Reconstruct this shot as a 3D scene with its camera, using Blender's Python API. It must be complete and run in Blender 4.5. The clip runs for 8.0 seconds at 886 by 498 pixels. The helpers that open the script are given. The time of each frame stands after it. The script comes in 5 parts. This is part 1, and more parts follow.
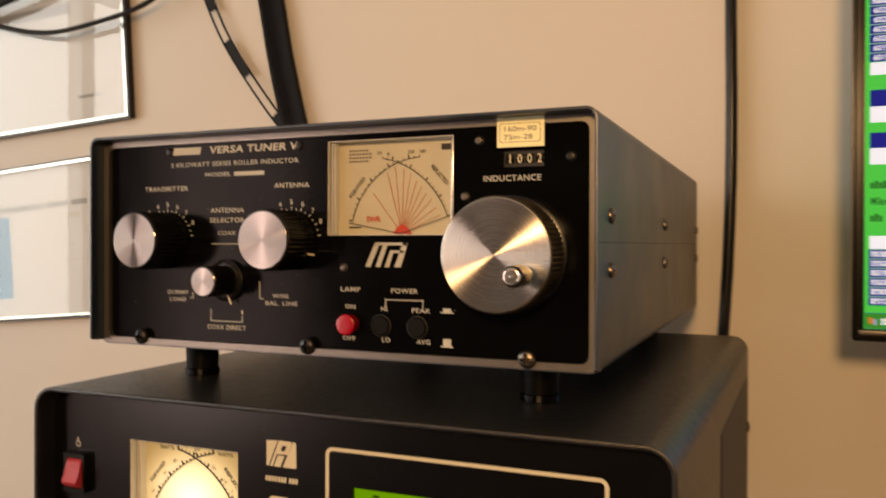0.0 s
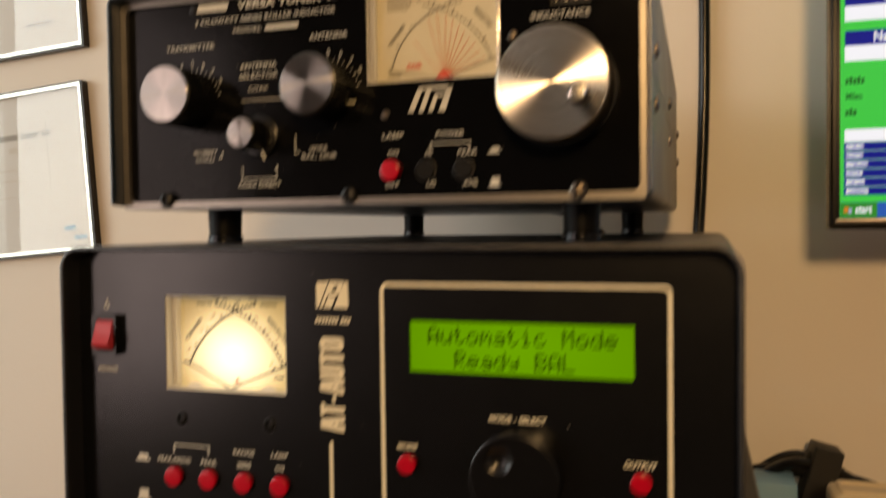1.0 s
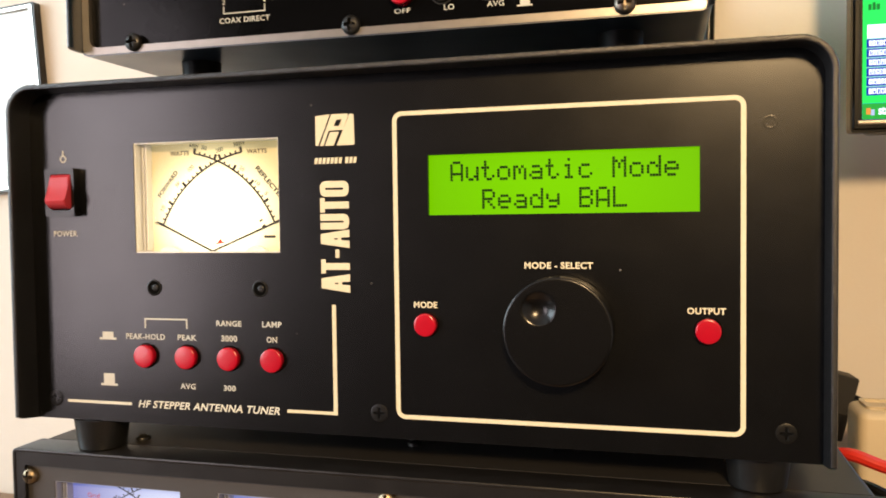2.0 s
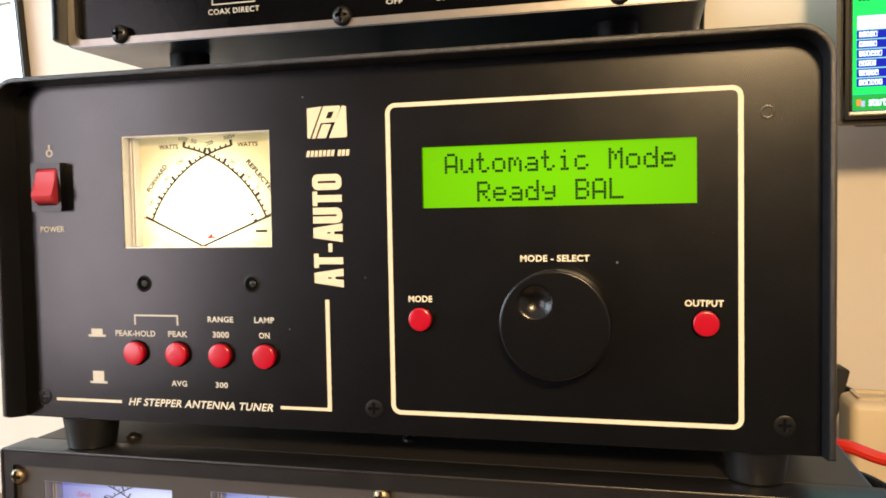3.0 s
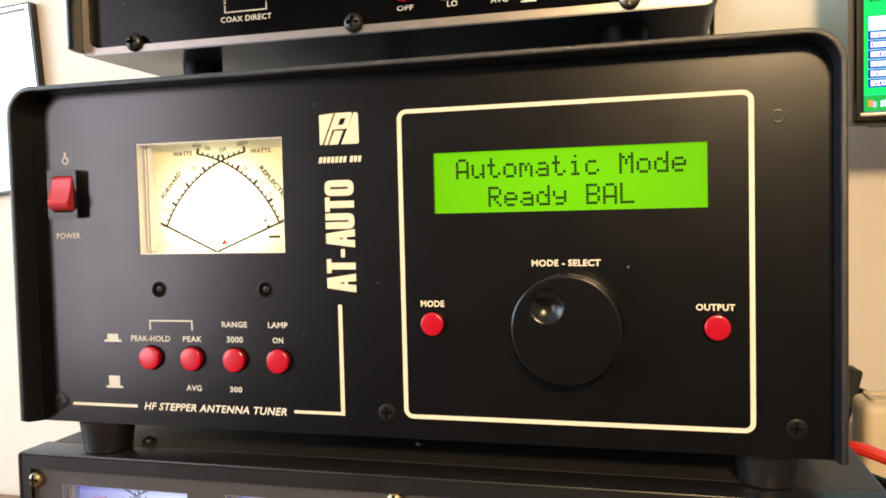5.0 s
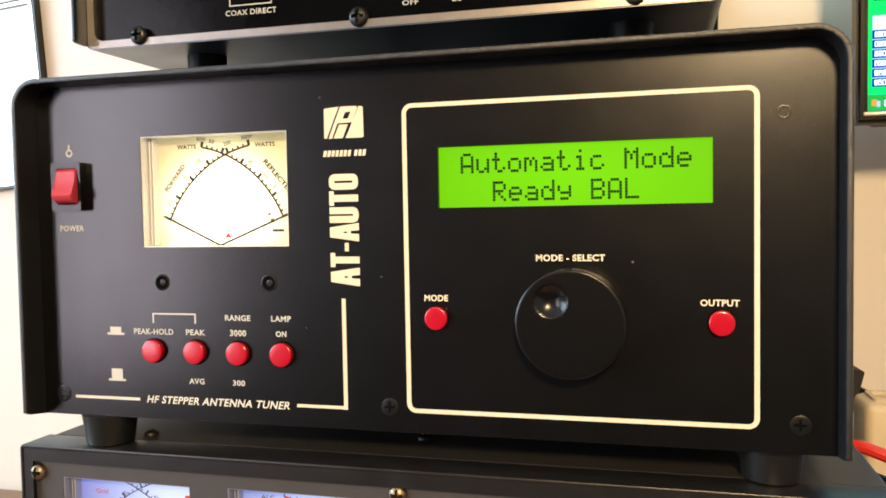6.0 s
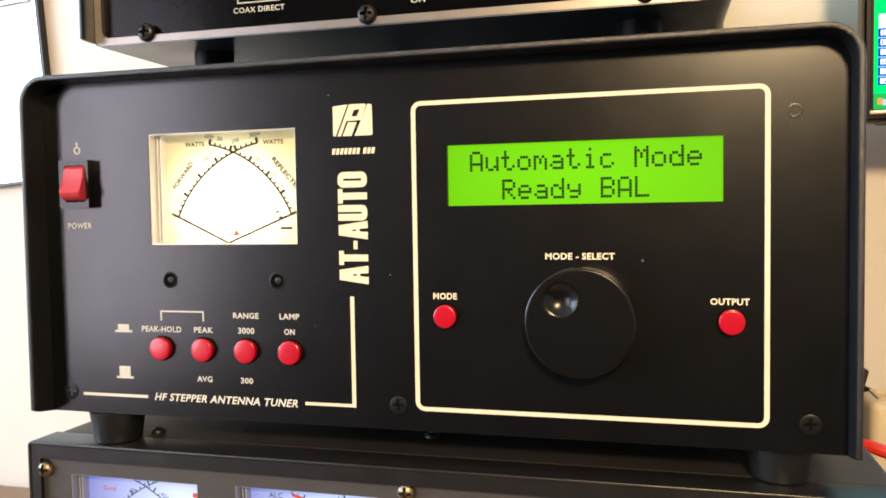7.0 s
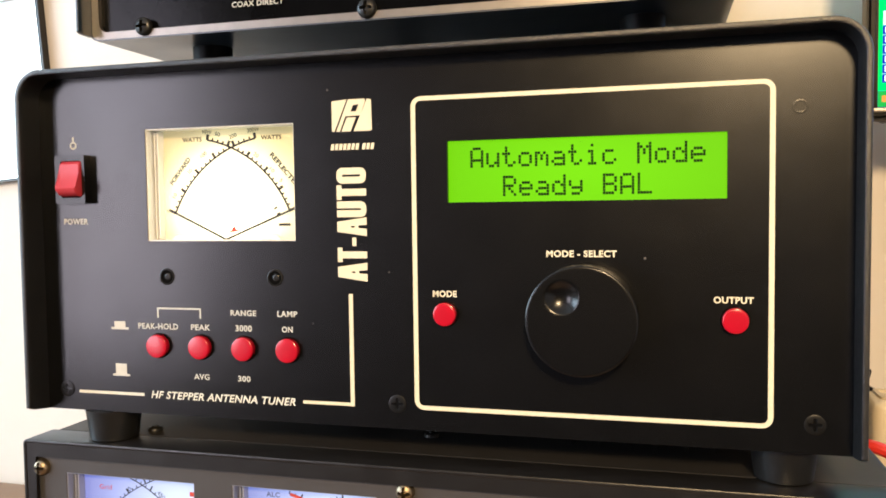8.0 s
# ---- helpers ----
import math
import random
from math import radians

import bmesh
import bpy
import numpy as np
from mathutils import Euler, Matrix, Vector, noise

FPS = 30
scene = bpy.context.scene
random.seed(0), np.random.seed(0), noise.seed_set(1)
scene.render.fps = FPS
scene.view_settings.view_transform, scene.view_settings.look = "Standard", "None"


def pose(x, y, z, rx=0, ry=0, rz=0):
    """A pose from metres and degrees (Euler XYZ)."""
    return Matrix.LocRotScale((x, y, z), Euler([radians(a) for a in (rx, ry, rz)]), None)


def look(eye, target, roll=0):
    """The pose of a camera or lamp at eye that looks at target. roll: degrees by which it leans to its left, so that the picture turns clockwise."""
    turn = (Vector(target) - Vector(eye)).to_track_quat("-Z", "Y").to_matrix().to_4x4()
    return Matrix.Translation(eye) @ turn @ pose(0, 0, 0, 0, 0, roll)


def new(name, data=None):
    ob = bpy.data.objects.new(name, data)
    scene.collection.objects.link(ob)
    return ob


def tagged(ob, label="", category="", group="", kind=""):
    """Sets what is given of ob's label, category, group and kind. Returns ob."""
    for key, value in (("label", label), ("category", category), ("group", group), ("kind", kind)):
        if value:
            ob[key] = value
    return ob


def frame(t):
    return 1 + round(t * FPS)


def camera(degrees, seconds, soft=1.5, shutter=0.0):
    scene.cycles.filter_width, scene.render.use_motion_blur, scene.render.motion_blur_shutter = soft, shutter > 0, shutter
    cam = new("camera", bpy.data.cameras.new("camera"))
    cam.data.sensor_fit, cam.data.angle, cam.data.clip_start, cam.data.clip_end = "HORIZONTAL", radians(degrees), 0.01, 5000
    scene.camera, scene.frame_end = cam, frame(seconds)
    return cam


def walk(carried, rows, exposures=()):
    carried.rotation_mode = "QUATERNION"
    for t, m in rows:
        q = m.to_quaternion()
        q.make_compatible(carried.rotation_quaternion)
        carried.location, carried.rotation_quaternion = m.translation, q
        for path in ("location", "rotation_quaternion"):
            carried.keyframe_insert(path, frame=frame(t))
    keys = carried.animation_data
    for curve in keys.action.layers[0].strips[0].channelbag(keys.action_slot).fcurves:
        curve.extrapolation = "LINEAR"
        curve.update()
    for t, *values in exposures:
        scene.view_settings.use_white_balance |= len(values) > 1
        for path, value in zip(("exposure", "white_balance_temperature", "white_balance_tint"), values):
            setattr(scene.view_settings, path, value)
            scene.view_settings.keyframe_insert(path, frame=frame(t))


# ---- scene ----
cam = camera(57.6, 8.0, soft=1.75, shutter=0.7)
PATH = [
    (0, (0.1833, -0.3032, 1.2089), (-0.5979, 1.5379, 1.1981), 0.14),
    (0.5, (0.1700, -0.3220, 1.1969), (-0.4841, 1.5673, 1.1447), 0.44),
    (1, (0.1328, -0.3279, 1.1449), (-0.4724, 1.5775, 1.0897), -0.66),
    (1.5, (0.1024, -0.2965, 1.0869), (-0.4651, 1.6208, 1.0422), -0.38),
    (1.7, (0.0978, -0.2900, 1.0828), (-0.4482, 1.6328, 1.0125), -0.54),
    (2.8, (0.0925, -0.2828, 1.0786), (-0.3923, 1.6565, 0.9964), -1.06),
    (3, (0.0915, -0.2828, 1.0806), (-0.3973, 1.6545, 0.9904), -1.06),
    (3.5, (0.0907, -0.2849, 1.0809), (-0.4158, 1.6478, 0.9904), -1.25),
    (4, (0.0963, -0.2847, 1.0855), (-0.4172, 1.6465, 1.0033), -1.37),
    (4.5, (0.0933, -0.2847, 1.0840), (-0.4202, 1.6463, 0.9971), -1.42),
    (6, (0.0902, -0.2849, 1.0803), (-0.4249, 1.6456, 0.9919), -1.00),
    (6.5, (0.0878, -0.2844, 1.0802), (-0.4276, 1.6457, 0.9850), -0.90),
    (7, (0.0871, -0.2854, 1.0806), (-0.4292, 1.6445, 0.9858), -0.89),
    (7.5, (0.0871, -0.2846, 1.0813), (-0.4307, 1.6450, 0.9893), -0.80),
    (8, (0.0866, -0.2817, 1.0801), (-0.4324, 1.6473, 0.9802), -0.74),
]
EXPOSURES = [(0.0, -0.76, 8800, 24), (1.0, -0.72, 8200, 17), (1.5, -0.16, 7300, 14), (2.8, 0.42, 6600, 12), (4.5, 0.46, 6450, 11), (8.0, 0.55, 6100, 11)]
walk(cam, [(t, look(eye, target, roll)) for t, eye, target, roll in PATH], EXPOSURES)

# ---- light ----
world = bpy.data.worlds.new("world")
scene.world = world
world.use_nodes = True
wt = world.node_tree
sky = wt.nodes.new("ShaderNodeTexSky")
sky.sky_type, sky.sun_disc = "NISHITA", False
sky.sun_elevation, sky.sun_rotation = radians(35), radians(200)
wt.links.new(sky.outputs["Color"], wt.nodes["Background"].inputs["Color"])
wt.nodes["Background"].inputs["Strength"].default_value = 0.1


def area_lamp(name, m, sx, sy, watts, colour):
    la = bpy.data.lights.new(name, "AREA")
    la.shape, la.size, la.size_y, la.energy, la.color = "RECTANGLE", sx, sy, watts, colour
    ob = new(name, la)
    ob.matrix_world = m
    return ob


# daylight in the window's opening, and the warm room lamp behind the viewer
WIN_Z1, WALL_X = 2.05, -1.8
# from, to, sill, watts, colour; the second is unseen, added for panel sheen
WINDOWS = ((-1.30, 0.0, 0.92, 37, (0.72, 0.90, 1.0)), (-2.80, -1.85, 0.50, 38, (0.94, 0.84, 0.92)))
for wy0, wy1, wz0, watts, tint in WINDOWS:
    wc, zc = (wy0 + wy1) / 2, (wz0 + WIN_Z1) / 2
    area_lamp("window_daylight", look((WALL_X - 0.10, wc, zc), (0, wc, zc)), wy1 - wy0 - 0.1, WIN_Z1 - wz0 - 0.1, watts, tint)
area_lamp("floor_lamp_light", look((0.27, -1.02, 1.50), (0.26, 0.45, 1.16)), 0.12, 0.12, 14.5, (1.0, 0.69, 0.35))

# ---- materials ----


def mat(name, colour, rough=0.5, metal=0.0, vary=0.0, scale=40.0, bump=0.0, bump_scale=400.0, rough_vary=0.0, coat=0.0, spec=0.5, aniso=0.0):
    m = bpy.data.materials.new(name)
    m.use_nodes = True
    nt = m.node_tree
    b = nt.nodes["Principled BSDF"]
    b.inputs["Base Color"].default_value = (*colour, 1)
    b.inputs["Roughness"].default_value = rough
    b.inputs["Metallic"].default_value = metal
    b.inputs["Coat Weight"].default_value = coat
    b.inputs["Specular IOR Level"].default_value = spec
    b.inputs["Anisotropic"].default_value = aniso
    tc = nt.nodes.new("ShaderNodeTexCoord")
    if vary or rough_vary:
        n1 = nt.nodes.new("ShaderNodeTexNoise")
        n1.inputs["Scale"].default_value, n1.inputs["Detail"].default_value = scale, 6
        nt.links.new(tc.outputs["Object"], n1.inputs["Vector"])
        if vary:
            mix = nt.nodes.new("ShaderNodeMix")
            mix.data_type = "RGBA"
            mix.inputs["A"].default_value = (*[c * (1 - vary) for c in colour], 1)
            mix.inputs["B"].default_value = (*[min(1, c * (1 + vary)) for c in colour], 1)
            nt.links.new(n1.outputs["Fac"], mix.inputs["Factor"])
            nt.links.new(mix.outputs["Result"], b.inputs["Base Color"])
        if rough_vary:
            mr = nt.nodes.new("ShaderNodeMapRange")
            mr.inputs["From Min"].default_value, mr.inputs["From Max"].default_value = 0.3, 0.7
            mr.inputs["To Min"].default_value, mr.inputs["To Max"].default_value = max(0.02, rough - rough_vary), min(1, rough + rough_vary)
            nt.links.new(n1.outputs["Fac"], mr.inputs["Value"])
            nt.links.new(mr.outputs["Result"], b.inputs["Roughness"])
    if bump:
        n2 = nt.nodes.new("ShaderNodeTexNoise")
        n2.inputs["Scale"].default_value, n2.inputs["Detail"].default_value = bump_scale, 3
        nt.links.new(tc.outputs["Object"], n2.inputs["Vector"])
        bp = nt.nodes.new("ShaderNodeBump")
        bp.inputs["Strength"].default_value, bp.inputs["Distance"].default_value = bump, 0.0006
        nt.links.new(n2.outputs["Fac"], bp.inputs["Height"])
        nt.links.new(bp.outputs["Normal"], b.inputs["Normal"])
    return m


def glow(name, colour, strength, base=None, rough=0.45):
    m = mat(name, base or colour, rough, spec=0.03)
    b = m.node_tree.nodes["Principled BSDF"]
    b.inputs["Emission Color"].default_value = (*colour, 1)
    b.inputs["Emission Strength"].default_value = strength
    return m


def backlit(name, centre, radius, hot, rim, hot_strength, rim_strength, base):
    """A translucent dial with a bulb behind it: it shines round the bulb and fades outwards."""
    m = mat(name, base, 0.45, spec=0.04)
    nt = m.node_tree
    b = nt.nodes["Principled BSDF"]
    tc = nt.nodes.new("ShaderNodeTexCoord")
    mp = nt.nodes.new("ShaderNodeMapping")
    mp.vector_type = "POINT"
    mp.inputs["Scale"].default_value = [1 / r for r in radius]
    mp.inputs["Location"].default_value = [-c / r for c, r in zip(centre, radius)]
    gr = nt.nodes.new("ShaderNodeTexGradient")
    gr.gradient_type = "SPHERICAL"
    cr = nt.nodes.new("ShaderNodeMix")
    cr.data_type = "RGBA"
    cr.inputs["A"].default_value, cr.inputs["B"].default_value = (*rim, 1), (*hot, 1)
    mr = nt.nodes.new("ShaderNodeMapRange")
    mr.interpolation_type = "SMOOTHSTEP"
    mr.inputs["To Min"].default_value, mr.inputs["To Max"].default_value = rim_strength, hot_strength
    nt.links.new(tc.outputs["Object"], mp.inputs["Vector"])
    nt.links.new(mp.outputs["Vector"], gr.inputs["Vector"])
    nt.links.new(gr.outputs["Fac"], cr.inputs["Factor"])
    nt.links.new(gr.outputs["Fac"], mr.inputs["Value"])
    nt.links.new(cr.outputs["Result"], b.inputs["Emission Color"])
    nt.links.new(mr.outputs["Result"], b.inputs["Emission Strength"])
    return m


def clear(name, rough=0.02, tint=(1, 1, 1), ior=1.45):
    m = bpy.data.materials.new(name)
    m.use_nodes = True
    nt = m.node_tree
    nt.nodes.remove(nt.nodes["Principled BSDF"])
    out = nt.nodes["Material Output"]
    tr, gl, mx, fr = (nt.nodes.new("ShaderNode" + k) for k in ("BsdfTransparent", "BsdfGlossy", "MixShader", "Fresnel"))
    tr.inputs["Color"].default_value = (*tint, 1)
    gl.inputs["Roughness"].default_value = rough
    fr.inputs["IOR"].default_value = ior
    nt.links.new(fr.outputs["Fac"], mx.inputs["Fac"])
    nt.links.new(tr.outputs["BSDF"], mx.inputs[1])
    nt.links.new(gl.outputs["BSDF"], mx.inputs[2])
    nt.links.new(mx.outputs["Shader"], out.inputs["Surface"])
    return m


WALL = mat("painted_plaster", (0.76, 0.70, 0.625), 0.75, vary=0.04, scale=3, bump=0.25, bump_scale=220)
WHITE_PAINT = mat("white_paint", (0.78, 0.77, 0.74), 0.5, vary=0.03, scale=5)
DARK_WALL = mat("brown_panelling", (0.065, 0.053, 0.043), 0.55, vary=0.3, scale=6, bump=0.1, bump_scale=60)
FLOOR = mat("carpet", (0.055, 0.048, 0.042), 0.95, vary=0.25, scale=120, bump=0.5, bump_scale=600)
DESK = mat("desk_wood", (0.24, 0.13, 0.065), 0.4, vary=0.3, scale=14, bump=0.1, bump_scale=120)
PANEL = mat("black_panel_paint", (0.0022, 0.0023, 0.0026), 0.235, vary=0.15, scale=60, bump=0.022, bump_scale=2600, rough_vary=0.012, spec=0.41)
PANEL_GLOSS = mat("glossy_black_panel_paint", (0.0020, 0.0021, 0.0024), 0.15, vary=0.25, scale=60, bump=0.03, bump_scale=1800, rough_vary=0.02, spec=0.07)


def dusty(m, cells, size, share):
    """Sparse pale dust specks and soft smears on a dark paint."""
    nt = m.node_tree
    b = nt.nodes["Principled BSDF"]
    tc = nt.nodes.new("ShaderNodeTexCoord")
    vo = nt.nodes.new("ShaderNodeTexVoronoi")
    vo.inputs["Scale"].default_value = cells
    near, keep, both = (nt.nodes.new("ShaderNodeMath") for _ in range(3))
    near.operation, keep.operation, both.operation = "LESS_THAN", "LESS_THAN", "MULTIPLY"
    near.inputs[1].default_value, keep.inputs[1].default_value = size * cells, share
    sep = nt.nodes.new("ShaderNodeSeparateColor")
    mx = nt.nodes.new("ShaderNodeMix")
    mx.data_type = "RGBA"
    mx.inputs["B"].default_value = (0.10, 0.095, 0.09, 1)
    nt.links.new(tc.outputs["Object"], vo.inputs["Vector"])
    nt.links.new(vo.outputs["Distance"], near.inputs[0])
    nt.links.new(vo.outputs["Color"], sep.inputs["Color"])
    nt.links.new(sep.outputs["Red"], keep.inputs[0])
    nt.links.new(near.outputs["Value"], both.inputs[0])
    nt.links.new(keep.outputs["Value"], both.inputs[1])
    nt.links.new(both.outputs["Value"], mx.inputs["Factor"])
    old = b.inputs["Base Color"].links
    if old:
        nt.links.new(old[0].from_socket, mx.inputs["A"])
    else:
        mx.inputs["A"].default_value = b.inputs["Base Color"].default_value
    nt.links.new(mx.outputs["Result"], b.inputs["Base Color"])


dusty(PANEL, 90, 0.00042, 0.4)
dusty(PANEL_GLOSS, 110, 0.00038, 0.45)
WRINKLE = mat("black_wrinkle_paint", (0.0065, 0.0066, 0.0070), 0.36, vary=0.3, scale=300, bump=0.36, bump_scale=1900, rough_vary=0.06, spec=0.62)
GREY_PANEL = mat("charcoal_panel_paint", (0.042, 0.040, 0.041), 0.45, vary=0.12, scale=70, bump=0.1, bump_scale=2500)
AMP_PAINT = mat("black_satin_paint", (0.0085, 0.0080, 0.0080), 0.34, vary=0.3, scale=80, bump=0.05, bump_scale=1800, rough_vary=0.04, spec=0.45)
LID = mat("dusty_black_lid", (0.020, 0.0185, 0.017), 0.47, vary=0.35, scale=25, bump=0.05, bump_scale=1500, spec=0.45)
# dark case paint; the blue put into it stands for the monitor's reflection
CASE_TINTED = mat("dark_paint_screen_tint", (0.006, 0.017, 0.032), 0.34, vary=0.15, scale=30, bump=0.06, bump_scale=1500, rough_vary=0.04, spec=0.9)
BLACK_GLOSS = mat("black_plastic", (0.004, 0.004, 0.004), 0.26, vary=0.2, scale=90, bump=0.05, bump_scale=900, spec=0.35)
BLACK_MATT = mat("black_rubber", (0.007, 0.007, 0.007), 0.55, vary=0.25, scale=120, bump=0.15, bump_scale=900)
VOID = mat("black_hole_lining", (0.002, 0.002, 0.002), 0.9, spec=0.05)
INK = mat("cream_ink", (0.61, 0.56, 0.41), 0.55, vary=0.05, scale=400)
INK_WHITE = mat("off_white_ink", (0.58, 0.575, 0.50), 0.6, vary=0.06, scale=400)
INK_GREY = mat("warm_grey_ink", (0.49, 0.49, 0.445), 0.6, vary=0.08, scale=400)
INK_BLACK = mat("black_ink", (0.02, 0.018, 0.015), 0.7)
INK_RED = mat("red_ink", (0.50, 0.05, 0.03), 0.7)
INK_FADED = mat("faded_red_ink", (0.46, 0.13, 0.09), 0.7, vary=0.2, scale=300)
RED = mat("red_plastic", (0.37, 0.002, 0.014), 0.24, vary=0.10, scale=200, coat=0.15)
RED_SW = mat("red_rocker_plastic", (0.40, 0.030, 0.045), 0.38, vary=0.08, scale=200)
ALU = mat("brushed_aluminium", (0.70, 0.67, 0.62), 0.24, metal=1.0, vary=0.05, scale=300)
CHROME = mat("nickel", (0.72, 0.69, 0.64), 0.2, metal=1.0, vary=0.1, scale=300)
BRASS = mat("dull_brass", (0.24, 0.19, 0.125), 0.42, metal=1.0, vary=0.3, scale=500)
TRIM = mat("silver_trim", (0.25, 0.23, 0.205), 0.34, metal=0.85, vary=0.12, scale=200, bump=0.05, bump_scale=800)
BLACK_SCREW = mat("blackened_steel", (0.012, 0.0115, 0.011), 0.35, metal=0.3, vary=0.3, scale=600)
PANEL_SCREW = mat("black_screw_paint", (0.0035, 0.0035, 0.0035), 0.36, vary=0.3, scale=600, spec=0.32)
KNOB_BLACK = mat("polished_black_plastic", (0.0022, 0.0022, 0.0024), 0.25, vary=0.2, scale=90, spec=0.36)
FOOT_SHEEN = mat("satin_black_rubber", (0.006, 0.006, 0.006), 0.38, vary=0.25, scale=120, bump=0.06, bump_scale=900, spec=0.45)
WORN_KNURL = mat("worn_knurled_plastic", (0.035, 0.028, 0.018), 0.34, vary=0.3, scale=300, spec=0.6)
FOOT_METAL = mat("dark_polished_metal", (0.030, 0.030, 0.032), 0.2, metal=1.0, vary=0.1, scale=200)
PAPER_TAG = mat("yellowed_sticker", (0.92, 0.87, 0.52), 0.6, vary=0.06, scale=200)
INK_DARK = mat("dark_grey_ink", (0.12, 0.11, 0.09), 0.6)
DIAL_CREAM = mat("cream_dial", (0.50, 0.46, 0.345), 0.6, vary=0.10, scale=60)
DULL_STEEL = mat("tarnished_steel", (0.16, 0.135, 0.11), 0.36, metal=1.0, vary=0.4, scale=500)
HANDLE = mat("dark_brass", (0.085, 0.065, 0.04), 0.35, metal=1.0, vary=0.3, scale=500)
FOOT_GLOSS = mat("black_foot_plastic", (0.0025, 0.0025, 0.0026), 0.40, vary=0.2, scale=120, spec=0.08)
FOOT = mat("black_foot_rubber", (0.005, 0.005, 0.005), 0.6, vary=0.25, scale=120, bump=0.15, bump_scale=900, spec=0.12)
ACRYLIC = mat("clear_acrylic", (0.66, 0.66, 0.65), 0.25, vary=0.05, scale=80)
ACRYLIC_BLUE = mat("clear_acrylic_bluish", (0.30, 0.32, 0.40), 0.2, vary=0.05, scale=80)
GLASS = clear("clear_glass", ior=1.62)
METER_GLASS = clear("dull_meter_window", 0.12, (0.97, 0.97, 0.95), 1.16)
PAPER = mat("white_paper", (0.66, 0.66, 0.645), 0.7, vary=0.03, scale=8)
LCD_GREEN = backlit("green_display", (0.060, 0.002, 1.0932), (0.11, 0.05, 0.05), (0.215, 0.74, 0.0), (0.17, 0.58, 0.0), 0.76, 0.62, (0.01, 0.03, 0.001))
LCD_DOT = mat("display_segment", (0.006, 0.018, 0.003), 0.6, spec=0.05)
DIAL_LIT = backlit("lit_dial", (-0.080, 0.008, 1.084), (0.040, 0.05, 0.034), (1.0, 0.94, 0.78), (0.84, 0.73, 0.33), 2.8, 0.22, (0.44, 0.38, 0.24))
DIAL_BLUE = backlit("blue_lit_dial", (-0.105, 0.008, 0.957), (0.05, 0.05, 0.035), (0.70, 0.80, 1.0), (0.13, 0.19, 0.75), 0.8, 0.5, (0.16, 0.18, 0.26))
DIAL_BLUE2 = backlit("blue_lit_dial_pale", (-0.03, 0.008, 0.955), (0.05, 0.05, 0.035), (0.70, 0.80, 1.0), (0.18, 0.26, 0.80), 0.85, 0.5, (0.16, 0.18, 0.26))

# ---- mesh helpers ----


def part(name, bm, material, parent=None, label="", smooth=True, recalc=True):
    if recalc:
        bmesh.ops.recalc_face_normals(bm, faces=bm.faces)
    me = bpy.data.meshes.new(name)
    bm.to_mesh(me)
    bm.free()
    if smooth:
        me.shade_smooth()
        me.set_sharp_from_angle(angle=radians(32))
    me.materials.append(material)
    ob = new(name, me)
    ob.parent = parent
    if label:
        tagged(ob, label)
    return ob


def thing(name, label, category, group="", kind=""):
    return tagged(new(name), label, category, group, kind)


def box(x0, x1, y0, y1, z0, z1, bevel=0.0, seg=2, bm=None):
    own = bmesh.new()
    vs = [own.verts.new((x, y, z)) for x in (x0, x1) for y in (y0, y1) for z in (z0, z1)]
    for f in ((0, 1, 3, 2), (4, 6, 7, 5), (0, 4, 5, 1), (2, 3, 7, 6), (0, 2, 6, 4), (1, 5, 7, 3)):
        own.faces.new([vs[i] for i in f])
    if bevel:
        bmesh.ops.bevel(own, geom=own.edges[:], offset=bevel, segments=seg, affect="EDGES", profile=0.5)
    if bm is None:
        return own
    tmp = bpy.data.meshes.new("tmp")
    bmesh.ops.recalc_face_normals(own, faces=own.faces)
    own.to_mesh(tmp)
    own.free()
    bm.from_mesh(tmp)
    bpy.data.meshes.remove(tmp)
    return bm


def lathe(profile, c, axis="y", seg=48, bm=None):
    """profile: (radius, distance along the axis) from one end to the other; c: the origin."""
    bm = bm or bmesh.new()
    rings = []
    for r, d in profile:
        ring = []
        n = 1 if r < 1e-7 else seg
        for i in range(n):
            a = 2 * math.pi * i / seg
            u, v = r * math.cos(a), r * math.sin(a)
            p = {"y": (u, d, v), "z": (u, v, d), "x": (d, u, v)}[axis]
            ring.append(bm.verts.new((c[0] + p[0], c[1] + p[1], c[2] + p[2])))
        rings.append(ring)
    for a, b in zip(rings, rings[1:]):
        for i in range(seg):
            j = (i + 1) % seg
            if len(a) == 1 and len(b) > 1:
                bm.faces.new((a[0], b[i], b[j]))
            elif len(b) == 1 and len(a) > 1:
                bm.faces.new((a[i], b[0], a[j]))
            elif len(a) > 1:
                bm.faces.new((a[i], b[i], b[j], a[j]))
    return bm


def rrect(x0, x1, z0, z1, r, n=6):
    pts = []
    for cx, cz, a0 in ((x1 - r, z1 - r, 0), (x0 + r, z1 - r, 90), (x0 + r, z0 + r, 180), (x1 - r, z0 + r, 270)):
        for i in range(n + 1):
            a = radians(a0 + 90 * i / n)
            pts.append((cx + r * math.cos(a), cz + r * math.sin(a)))
    return pts


